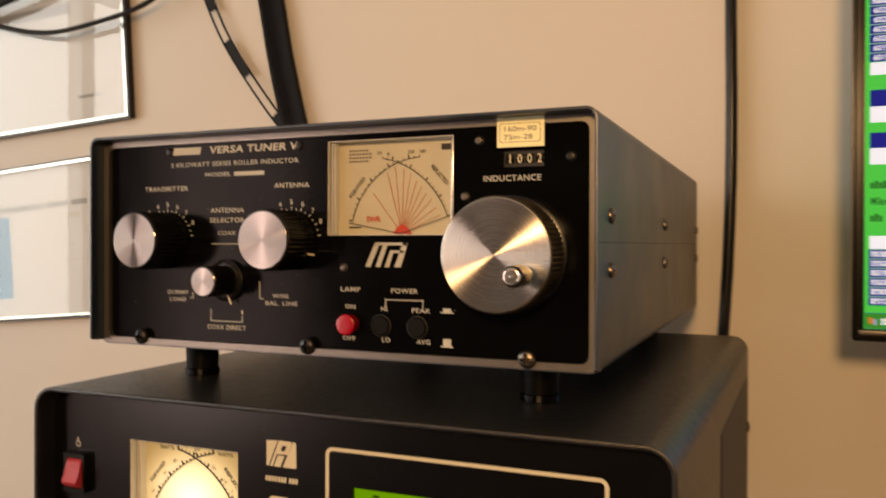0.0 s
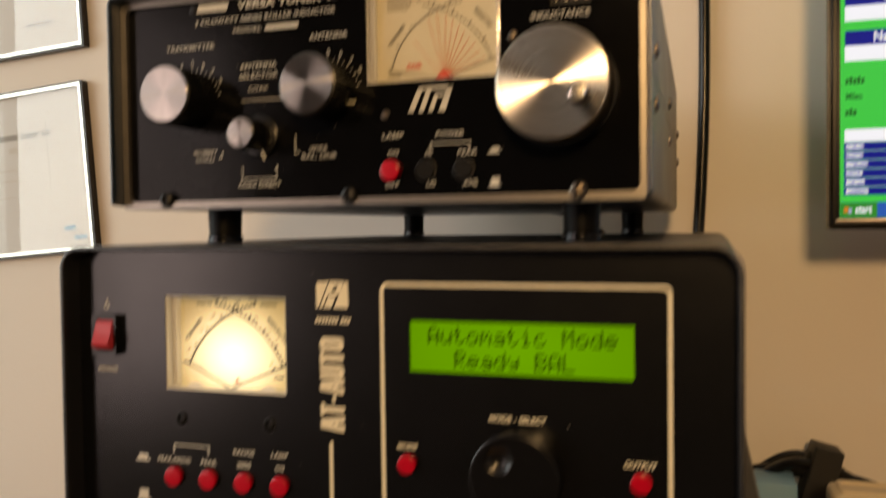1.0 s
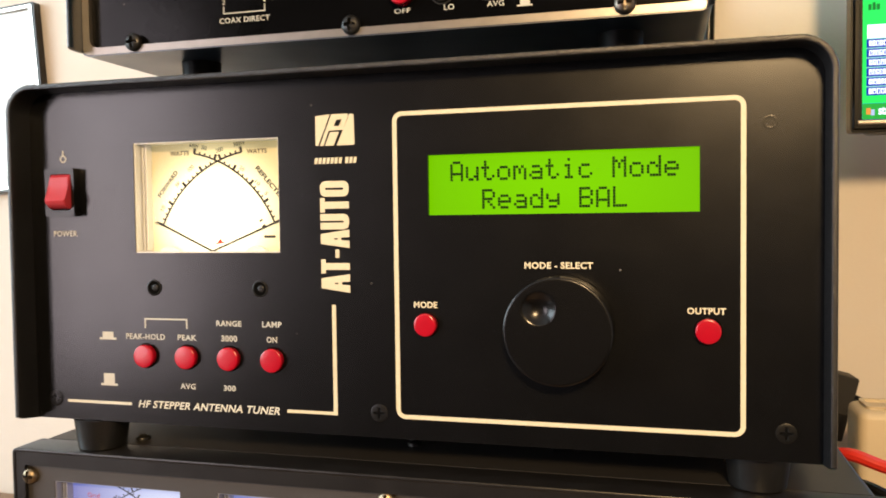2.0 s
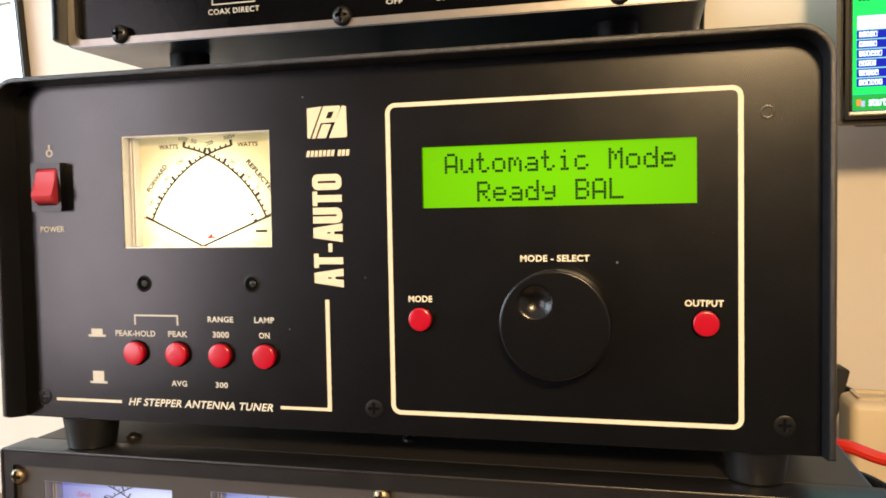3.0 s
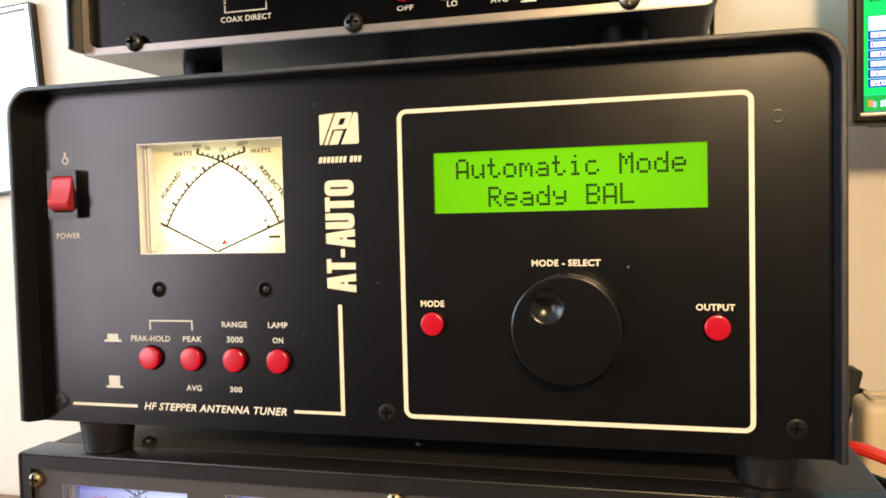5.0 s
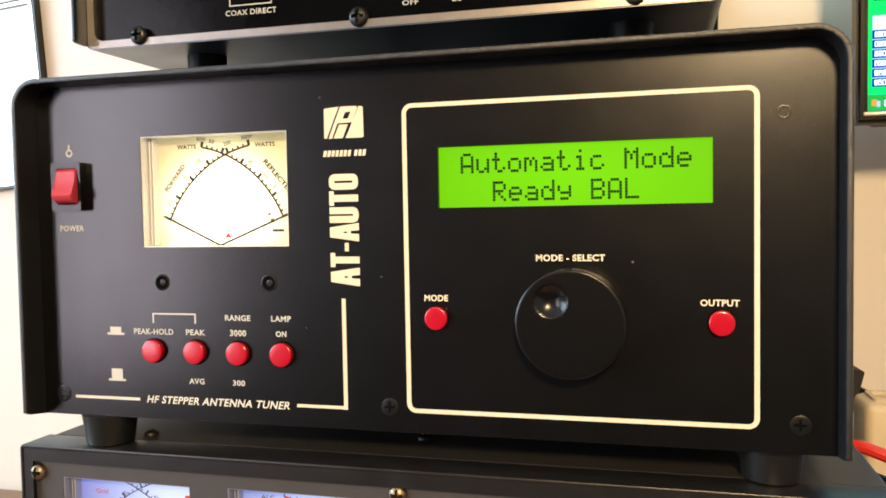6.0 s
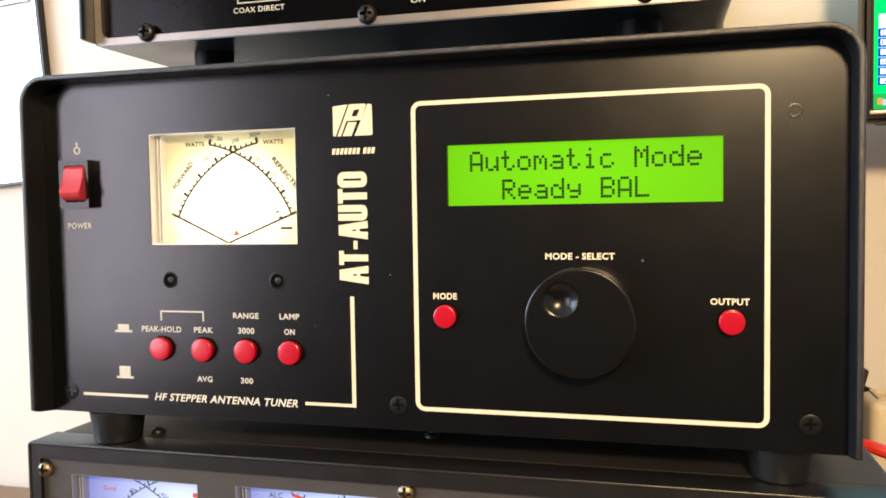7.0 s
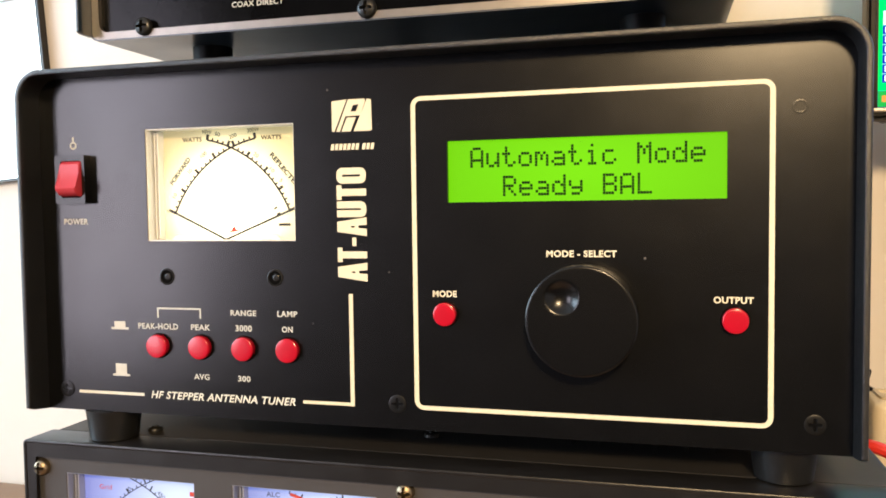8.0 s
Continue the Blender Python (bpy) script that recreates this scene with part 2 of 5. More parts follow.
def ring(outer, inner, y0, y1, bm=None):
    """A frame between two outlines of the same count, from y0 to y1."""
    bm = bm or bmesh.new()
    vs = [[bm.verts.new((x, y, z)) for x, z in o] for o in (outer, inner) for y in (y0, y1)]
    of, ob, nf, nb = vs
    n = len(outer)
    for i in range(n):
        j = (i + 1) % n
        bm.faces.new((of[i], of[j], nf[j], nf[i]))
        bm.faces.new((ob[i], nb[i], nb[j], ob[j]))
        bm.faces.new((of[i], ob[i], ob[j], of[j]))
        bm.faces.new((nf[i], nf[j], nb[j], nb[i]))
    return bm


def slab(outline, y0, y1, bm=None):
    bm = bm or bmesh.new()
    a = [bm.verts.new((x, y0, z)) for x, z in outline]
    b = [bm.verts.new((x, y1, z)) for x, z in outline]
    bm.faces.new(a)
    bm.faces.new(b[::-1])
    for i in range(len(a)):
        j = (i + 1) % len(a)
        bm.faces.new((a[i], b[i], b[j], a[j]))
    return bm


def plate(x0, x1, z0, z1, y0, y1, holes):
    """An upright plate from y0 (front) to y1 with rectangular holes (x0, x1, z0, z1)."""
    bm = bmesh.new()
    xs = sorted({x0, x1, *[h[0] for h in holes], *[h[1] for h in holes]})
    zs = sorted({z0, z1, *[h[2] for h in holes], *[h[3] for h in holes]})
    pt = {}

    def v(i, j, y):
        if (i, j, y) not in pt:
            pt[i, j, y] = bm.verts.new((xs[i], y, zs[j]))
        return pt[i, j, y]

    def full(i, j):
        if not (0 <= i < len(xs) - 1 and 0 <= j < len(zs) - 1):
            return False
        cx, cz = (xs[i] + xs[i + 1]) / 2, (zs[j] + zs[j + 1]) / 2
        return not any(h[0] < cx < h[1] and h[2] < cz < h[3] for h in holes)

    for i in range(len(xs) - 1):
        for j in range(len(zs) - 1):
            if not full(i, j):
                continue
            bm.faces.new((v(i, j, y0), v(i + 1, j, y0), v(i + 1, j + 1, y0), v(i, j + 1, y0)))
            bm.faces.new((v(i, j, y1), v(i, j + 1, y1), v(i + 1, j + 1, y1), v(i + 1, j, y1)))
            for di, dj, a, b in ((-1, 0, (0, 0), (0, 1)), (1, 0, (1, 0), (1, 1)), (0, -1, (0, 0), (1, 0)), (0, 1, (0, 1), (1, 1))):
                if not full(i + di, j + dj):
                    bm.faces.new((v(i + a[0], j + a[1], y0), v(i + b[0], j + b[1], y0), v(i + b[0], j + b[1], y1), v(i + a[0], j + a[1], y1)))
    return bm


def hood(x0, x1, zt, r, th, stations, n=8):
    """A folded sheet cover: two sides and a top with rounded corners. stations: (y, how much wider its right side is, lower edge)."""
    def profile(a0, a1, b, t, rr):
        pts = [(a0, b)]
        for cx, ang in ((a0 + rr, 180), (a1 - rr, 90)):
            for i in range(n + 1):
                a = radians(ang - 90 * i / n)
                pts.append((cx + rr * math.cos(a), t - rr + rr * math.sin(a)))
        return pts + [(a1, b)]
    bm = bmesh.new()
    mid = (x0 + x1) / 2
    loops = []
    for y, f, zb in stations:
        for a0, a1, t, rr in ((x0, x1, zt, r), (x0 + th, x1 - th, zt - th, r - th)):
            loops.append([bm.verts.new((x + (f if x > mid else 0), y, z)) for x, z in profile(a0, a1, zb, t, rr)])
    for (oa, na), (ob, nb) in zip(zip(loops[::2], loops[1::2]), zip(loops[2::2], loops[3::2])):
        for i in range(len(oa) - 1):
            bm.faces.new((oa[i], ob[i], ob[i + 1], oa[i + 1]))
            bm.faces.new((na[i], na[i + 1], nb[i + 1], nb[i]))
        for i in (0, -1):
            bm.faces.new((oa[i], na[i], nb[i], ob[i]))
    of, nf, ob, nb = loops[0], loops[1], loops[-2], loops[-1]
    for i in range(len(of) - 1):
        bm.faces.new((of[i], of[i + 1], nf[i + 1], nf[i]))
        bm.faces.new((ob[i], nb[i], nb[i + 1], ob[i + 1]))
    bm.normal_update()
    y0, zb = stations[0][0], stations[0][2]
    rim = [e for e in bm.edges if all(abs(v.co.y - y0) < 1e-6 for v in e.verts) and e.calc_face_angle(0) > 1.0
           and not all(abs(v.co.z - zb) < 1e-6 for v in e.verts)]
    bmesh.ops.bevel(bm, geom=rim, offset=th * 0.3, segments=2, affect="EDGES", profile=0.5)
    return bm


def ribbon(pts, w, y, bm=None, depth=0.00015):
    """A printed line through (x, z) points, w wide, its face at y."""
    bm = bm or bmesh.new()
    rows = []
    for i, (x, z) in enumerate(pts):
        a, b = pts[max(0, i - 1)], pts[min(len(pts) - 1, i + 1)]
        dx, dz = b[0] - a[0], b[1] - a[1]
        n = math.hypot(dx, dz) or 1
        ox, oz = -dz / n * w / 2, dx / n * w / 2
        rows.append([bm.verts.new((x + ox, y, z + oz)), bm.verts.new((x - ox, y, z - oz)), bm.verts.new((x - ox, y + depth, z - oz)), bm.verts.new((x + ox, y + depth, z + oz))])
    for a, b in zip(rows, rows[1:]):
        for i in range(4):
            j = (i + 1) % 4
            bm.faces.new((a[i], a[j], b[j], b[i]))
    bm.faces.new(rows[0][::-1])
    bm.faces.new(rows[-1])
    return bm


def tube(pts, r, seg=10, bm=None, flat=1.0, close=False):
    """A round cable through points, smoothed by Catmull-Rom."""
    bm = bm or bmesh.new()
    P = [Vector(p) for p in pts]
    line = []
    for i in range(len(P) - 1):
        p0, p1, p2, p3 = P[max(0, i - 1)], P[i], P[i + 1], P[min(len(P) - 1, i + 2)]
        for k in range(10):
            t = k / 10
            line.append(0.5 * (2 * p1 + (p2 - p0) * t + (2 * p0 - 5 * p1 + 4 * p2 - p3) * t * t + (3 * p1 - p0 - 3 * p2 + p3) * t ** 3))
    line.append(P[-1])
    rings = []
    side = None
    for i, p in enumerate(line):
        d = (line[min(i + 1, len(line) - 1)] - line[max(i - 1, 0)]).normalized()
        if side is None:
            side = d.orthogonal().normalized()
        side = (side - d * side.dot(d)).normalized()
        up = d.cross(side)
        rings.append([bm.verts.new(p + (side * math.cos(2 * math.pi * k / seg) + up * math.sin(2 * math.pi * k / seg) * flat) * r) for k in range(seg)])
    for a, b in zip(rings, rings[1:]):
        for i in range(seg):
            j = (i + 1) % seg
            bm.faces.new((a[i], a[j], b[j], b[i]))
    bm.faces.new(rings[0][::-1])
    bm.faces.new(rings[-1])
    return bm


def lettering(name, words, x0, x1, z0, z1, y, material, parent, bold=0.0, slant=0.0, turn=0.0, spacing=1.0, label=""):
    """Raised print that fills the box x0..x1, z0..z1 on the upright plane y. turn: degrees counter-clockwise (box is then that of the unturned words about its centre)."""
    cu = bpy.data.curves.new(name, "FONT")
    cu.body, cu.shear, cu.offset, cu.space_character, cu.resolution_u = words, slant, bold, spacing, 3
    tmp = bpy.data.objects.new("tmp", cu)
    scene.collection.objects.link(tmp)
    bpy.context.view_layer.update()
    me = bpy.data.meshes.new_from_object(tmp.evaluated_get(bpy.context.evaluated_depsgraph_get()))
    bpy.data.objects.remove(tmp)
    bpy.data.curves.remove(cu)
    co = np.empty(len(me.vertices) * 3)
    me.vertices.foreach_get("co", co)
    co = co.reshape(-1, 3)
    lo, hi = co.min(0), co.max(0)
    u = (co[:, 0] - lo[0]) / (hi[0] - lo[0]) * (x1 - x0) - (x1 - x0) / 2
    v = (co[:, 1] - lo[1]) / (hi[1] - lo[1]) * (z1 - z0) - (z1 - z0) / 2
    a = radians(turn)
    out = np.stack([(x0 + x1) / 2 + u * math.cos(a) - v * math.sin(a), np.full(len(u), y), (z0 + z1) / 2 + u * math.sin(a) + v * math.cos(a)], 1)
    me.vertices.foreach_set("co", out.ravel())
    me.name = name
    me.materials.clear()
    me.materials.append(material)
    me.update()
    ob = new(name, me)
    ob.parent = parent
    if label:
        tagged(ob, label)
    return ob


def screw_bm(c, r, h, arm=0.62, facing="y", sign=-1, dome=0.55, seat=0.25):
    """A domed cross-head screw: a fine dome whose cross is sunk into it."""
    bm = bmesh.new()
    seg, rows = 40, 12
    rings = []
    for i in range(rows + 1):
        rr = r * i / rows
        ringv = []
        for k in range(1 if i == 0 else seg):
            a = 2 * math.pi * k / seg
            u, w = rr * math.cos(a), rr * math.sin(a)
            d = h * (seat + dome * math.sqrt(max(0, 1 - (rr / r) ** 2)))
            inside = (abs(u) < 0.15 * r and abs(w) < arm * r) or (abs(w) < 0.15 * r and abs(u) < arm * r)
            if inside:
                d -= h * 0.75
            p = (u, sign * d, w) if facing == "y" else ((sign * d, u, w) if facing == "x" else (u, w, sign * d))
            ringv.append(bm.verts.new(Vector(c) + Vector(p)))
        rings.append(ringv)
    base = []
    for k in range(seg):
        a = 2 * math.pi * k / seg
        u, w = r * math.cos(a), r * math.sin(a)
        p = (u, 0, w) if facing == "y" else ((0, u, w) if facing == "x" else (u, w, 0))
        base.append(bm.verts.new(Vector(c) + Vector(p)))
    rings.append(base)
    for a, b in zip(rings, rings[1:]):
        for k in range(seg):
            j = (k + 1) % seg
            if len(a) == 1:
                bm.faces.new((a[0], b[k], b[j]))
            else:
                bm.faces.new((a[k], b[k], b[j], a[j]))
    return bm


def arc3(a, b, c, n=28):
    """Points of the circle from a through b to c."""
    ax, ay, bx, by, cx, cy = *a, *b, *c
    d = 2 * (ax * (by - cy) + bx * (cy - ay) + cx * (ay - by))
    ux = ((ax * ax + ay * ay) * (by - cy) + (bx * bx + by * by) * (cy - ay) + (cx * cx + cy * cy) * (ay - by)) / d
    uy = ((ax * ax + ay * ay) * (cx - bx) + (bx * bx + by * by) * (ax - cx) + (cx * cx + cy * cy) * (bx - ax)) / d
    r = math.hypot(ax - ux, ay - uy)
    t0, t1 = math.atan2(ay - uy, ax - ux), math.atan2(cy - uy, cx - ux)
    if t1 - t0 > math.pi:
        t1 -= 2 * math.pi
    if t0 - t1 > math.pi:
        t1 += 2 * math.pi
    return (ux, uy, r), [(ux + r * math.cos(t0 + (t1 - t0) * i / n), uy + r * math.sin(t0 + (t1 - t0) * i / n)) for i in range(n + 1)]

# ---- the room ----
ZF, ZC, YB, YR, XR = 0.0, 2.4, 0.478, -3.2, 1.9
tagged(part("wall_north", box(WALL_X - 0.2, XR + 0.2, YB, YB + 0.12, ZF, ZC), WALL, smooth=False), "warm off-white painted plaster wall behind the equipment", "wall", kind="structure")
tagged(part("wall_south", box(WALL_X - 0.2, XR + 0.2, YR - 0.12, YR, ZF, ZC), DARK_WALL, smooth=False), "brown panelled wall", "wall", kind="structure")
tagged(part("wall_east", box(XR, XR + 0.12, YR, YB, ZF, ZC), WALL, smooth=False), "plain off-white painted plaster wall", "wall", kind="structure")
west = plate(YR, YB, ZF, ZC, 0, 0.12, [(wy0, wy1, wz0, WIN_Z1) for wy0, wy1, wz0, watts, tint in WINDOWS])
for v in west.verts:
    v.co = Vector((WALL_X - v.co.y, v.co.x, v.co.z))
tagged(part("wall_west", west, WALL, smooth=False), "off-white painted plaster wall with a window", "wall", kind="structure")
tagged(part("floor", box(WALL_X - 0.2, XR + 0.2, YR - 0.12, YB + 0.12, -0.1, ZF), FLOOR, smooth=False), "brown carpeted floor", "floor", kind="structure")
tagged(part("ceiling", box(WALL_X - 0.2, XR + 0.2, YR - 0.12, YB + 0.12, ZC, ZC + 0.1), WHITE_PAINT, smooth=False), "white painted ceiling", "ceiling", kind="structure")
# window 2 is an added opening that only serves reflections in the tuner panels
for k, (wy0, wy1, wz0, watts, tint) in enumerate(WINDOWS):
    window = thing("window_%d" % (k + 1), "white framed window out of view, lit by an area lamp", "window", kind="structure")
    wm = (wy0 + wy1) / 2
    wf = plate(wy0, wy1, wz0, WIN_Z1, 0.03, 0.09, [(wy0 + 0.05, wm - 0.025, wz0 + 0.05, WIN_Z1 - 0.05), (wm + 0.025, wy1 - 0.05, wz0 + 0.05, WIN_Z1 - 0.05)])
    for v in wf.verts:
        v.co = Vector((WALL_X - v.co.y, v.co.x, v.co.z))
    part("window_frame", wf, WHITE_PAINT, window, smooth=False)
lamp = thing("floor_lamp", "slim floor lamp with a round metal reflector", "lamp")
part("base", lathe([(0, 0), (0.13, 0), (0.13, 0.012), (0.02, 0.022), (0, 0.022)], (0.275, -1.12, 0), "z", 40), BLACK_MATT, lamp)
part("pole", lathe([(0.0, 0.02), (0.010, 0.02), (0.010, 1.50), (0.0, 1.50)], (0.275, -1.12, 0), "z", 16), CHROME, lamp)
part("reflector", lathe([(0.0, -0.065), (0.05, -0.06), (0.085, -0.02), (0.087, -0.021), (0.052, -0.062), (0.0, -0.067)], (0.272, -1.03, 1.50), "y", 40), WHITE_PAINT, lamp)

ZD = 0.772
desk = thing("desk", "brown wooden desk carrying the stacked radio equipment", "desk")
part("desktop", box(-0.95, 1.3, -0.22, 0.47, ZD - 0.03, ZD, 0.003), DESK, desk)
for lx in (-0.9, 1.22):
    for ly in (-0.18, 0.4):
        part("leg", box(lx, lx + 0.05, ly, ly + 0.05, 0, ZD - 0.03, 0.003), DESK, desk)

# ---- shared pieces of the equipment ----


def glass_sheet(x0, x1, y0, y1, z0, z1):
    bm = box(x0, x1, y0, y1, z0, z1)
    bm.faces.ensure_lookup_table()
    bmesh.ops.delete(bm, geom=[f for f in bm.faces if all(abs(v.co.y - y1) < 1e-7 for v in f.verts)], context="FACES_ONLY")
    return bm


def push_button(parent, x, z, r, y_panel, out, material, label):
    """A round cap with a flat face and a softly rolled edge, standing in a dark collar."""
    button = part("push_button", lathe([(r * 0.96, 0.001), (r * 0.97, -out + 0.0014), (r, -out + 0.0010), (r * 0.995, -out + 0.0006), (r * 0.96, -out + 0.0002), (r * 0.90, -out + 0.00004), (r * 0.82, -out), (r * 0.4, -out - 0.00003), (0, -out - 0.00004)], (x, y_panel, z), "y", 40), material, parent, label)
    part("button_collar", lathe([(r * 1.10, 0.0), (r * 1.09, -0.0003), (r * 1.0, -0.0003), (r * 0.98, 0.0)], (x, y_panel, z), "y", 36), VOID, button)
    return button


def dial_print(parent, y, cross, lend, rend, ltop, rtop, ink, w, tick, nl, nr):
    """Two crossing scales with ticks on their outer sides."""
    bm = bmesh.new()
    for a, b, c, n, major in ((lend, cross, rtop, nl, 4), (rend, cross, ltop, nr, 4)):
        (ux, uz, r), pts = arc3(a, b, c)
        ribbon(pts, w, y, bm)
        for i in range(n + 1):
            k = i / n * (len(pts) - 1)
            j = min(int(k), len(pts) - 2)
            f = k - j
            x, z = pts[j][0] * (1 - f) + pts[j + 1][0] * f, pts[j][1] * (1 - f) + pts[j + 1][1] * f
            dx, dz = (x - ux) / r, (z - uz) / r
            ln = tick * (1.9 if i % major == 0 else 1.0)
            ribbon([(x, z), (x + dx * ln, z + dz * ln)], w * (1.5 if i % major == 0 else 0.9), y - 0.00001, bm)
    return part("scale_print", bm, ink, parent, smooth=False)


def meter_housing(parent, x0, x1, z0, z1, y_panel, dial_mat, deep=0.008, plastic=None):
    plastic = plastic or ACRYLIC
    meter = part("meter", ring(rrect(x0 - 0.0012, x1 + 0.0012, z0 - 0.0012, z1 + 0.0012, 0.0006, 2), rrect(x0 + 0.0004, x1 - 0.0004, z0 + 0.0004, z1 - 0.0004, 0.0004, 2), y_panel + 0.0005, y_panel + deep + 0.001), plastic, parent, "clear acrylic meter housing")
    part("dial", box(x0 - 0.001, x1 + 0.001, y_panel + deep, y_panel + deep + 0.0008, z0 - 0.001, z1 + 0.001), dial_mat, meter, smooth=False)
    rib = bmesh.new()
    for dx in (0.0012, 0.0026):
        box(x0 + dx, x0 + dx + 0.0006, y_panel + deep - 0.004, y_panel + deep - 0.0001, z0 + 0.0006, z1 - 0.0006, 0.00015, 1, rib)
    part("housing_rib", rib, plastic, meter)
    pane = part("meter_window", glass_sheet(x0 + 0.0003, x1 - 0.0003, y_panel + 0.0004, y_panel + 0.0012, z0 + 0.0003, z1 - 0.0003), METER_GLASS, meter, smooth=False)
    pane.visible_shadow = False
    return meter


# ---- the amplifier at the bottom of the stack ----
AX0, AX1, AZ1, AY0 = -0.1738, 0.1690, 0.9848, -0.0030
AZ0 = ZD + 0.012
amp = thing("power_amplifier", "black metal power amplifier with blue-lit meters standing on the desk", "amplifier")
part("cover", hood(AX0 + 0.0028, AX1 - 0.0022, AZ1, 0.0024, 0.0018, [(0.0132, 0.0, AZ0), (0.40, 0.0, AZ0)], n=4), AMP_PAINT, amp)
part("fascia", hood(AX0, AX1, AZ1 + 0.0002, 0.0020, 0.0016, [(AY0, 0.0, AZ0), (0.0130, 0.0012, AZ0)], n=4), AMP_PAINT, amp, "black front surround a little wider than the cabinet")
part("front_frame", ring(rrect(AX0 + 0.0011, AX1 - 0.0011, AZ0, AZ1 - 0.0011, 0.0012, 2), rrect(AX0 + 0.006, AX1 - 0.006, AZ0 + 0.006, AZ1 - 0.0068, 0.0008, 2), AY0 + 0.0004, AY0 + 0.0016), AMP_PAINT, amp)
M1 = (-0.1550, -0.0942, 0.928, 0.9711)
M2 = (-0.0772, -0.0163, 0.928, 0.9717)
part("front_panel", plate(AX0 + 0.002, AX1 - 0.002, AZ0 + 0.002, AZ1 - 0.002, 0.0, 0.002, [M1, M2]), GREY_PANEL, amp, "charcoal grey front panel", smooth=False)
part("back_panel", box(AX0 + 0.002, AX1 - 0.002, 0.396, 0.398, AZ0, AZ1 - 0.002), AMP_PAINT, amp, smooth=False)
part("base_plate", box(AX0 + 0.002, AX1 - 0.002, 0.003, 0.395, AZ0, AZ0 + 0.002), AMP_PAINT, amp, smooth=False)
# dusty lid plate and its row of cooling slots
part("lid", box(AX0 + 0.0050, AX1 - 0.0045, 0.0134, 0.394, AZ1 - 0.0003, AZ1 + 0.0003), LID, amp, "dusty black lid", smooth=False)
slot0 = box(0, 0.0016, 0.0, 0.045, 0, 0.0006, 0.0002, 1)
slot = part("louvre", slot0, BLACK_MATT, amp)
slot.location = (0.052, 0.040, AZ1 - 0.0001)
for i in range(1, 7):
    s2 = new("louvre", slot.data)
    s2.parent, s2.location = amp, (0.052 + i * 0.011, 0.040, AZ1 - 0.0001)
for sx, sz in ((-0.1664, 0.9729), (-0.0048, 0.9750), (0.156, 0.9758)):
    part("screw", screw_bm((sx, 0.0, sz), 0.0036, 0.0036, dome=0.7), BRASS, amp, "domed brass cross-head screw")
for sx, sy in ((-0.1262, 0.0215), (-0.0055, 0.0385)):
    part("lid_screw", screw_bm((sx, sy, AZ1 + 0.0003), 0.0032, 0.0026, facing="z", sign=1), BLACK_SCREW, amp, "small dark lid screw")
for fx in (-0.15, 0.14):
    for fy in (0.04, 0.34):
        part("rubber_foot", lathe([(0, 0), (0.013, 0), (0.015, 0.012), (0, 0.012)], (fx, fy, ZD), "z", 24), BLACK_MATT, amp)
ma = meter_housing(amp, *M1, 0.0, DIAL_BLUE, 0.0075, ACRYLIC_BLUE)
dial_print(ma, 0.0073, (-0.1235, 0.9655), (-0.149, 0.941), (-0.099, 0.941), (-0.134, 0.9697), (-0.113, 0.9697), INK_BLACK, 0.0004, 0.0012, 20, 18)
lettering("dial_word", "Grid", -0.1445, -0.1385, 0.9625, 0.9645, 0.0073, INK_RED, ma)
lettering("dial_figure", "50", -0.1315, -0.1290, 0.9620, 0.9640, 0.0073, INK_BLACK, ma, turn=40)
lettering("dial_figure", "450", -0.1165, -0.1125, 0.9610, 0.9630, 0.0073, INK_BLACK, ma, turn=-40)
lettering("dial_figure", "100", -0.1255, -0.1215, 0.9680, 0.9694, 0.0073, INK_BLACK, ma)
part("dial_mark", ribbon([(-0.101, 0.9635), (-0.0975, 0.9635)], 0.0018, 0.0073), INK_RED, ma, smooth=False)
mb = meter_housing(amp, *M2, 0.0, DIAL_BLUE2, 0.0075, ACRYLIC_BLUE)
dial_print(mb, 0.0073, (-0.0455, 0.9625), (-0.071, 0.938), (-0.020, 0.938), (-0.056, 0.9675), (-0.033, 0.9675), INK_BLACK, 0.0004, 0.0012, 20, 18)
lettering("dial_word", "ALC", -0.0660, -0.0600, 0.9655, 0.9675, 0.0073, INK_BLACK, mb)
part("dial_mark", ribbon(arc3((-0.0555, 0.9672), (-0.052, 0.9662), (-0.0485, 0.9650))[1], 0.0012, 0.0072), INK_RED, mb, smooth=False)

# ---- the automatic tuner in the middle ----
TX0, TX1, TZ0, TZ1, TY0 = -0.1641, 0.1491, 0.9984, 1.1374, -0.0110
tun = thing("automatic_antenna_tuner", "black automatic antenna tuner with a green display and lit meter", "radio tuner")
part("cover", hood(TX0, TX1, TZ1, 0.0115, 0.0021, [(TY0, 0.0, TZ0 + 0.0024), (-0.0085, 0.0, TZ0 + 0.0012), (0.0010, 0.0, TZ0 - 0.0003), (0.372, 0.008, TZ0 - 0.0003)]), WRINKLE, tun, "black wrinkle-painted sheet metal cover")
TM = (-0.1119, -0.0473, 1.0686, 1.1133)
LC = (0.0128, 0.1082, 1.0823, 1.1043)
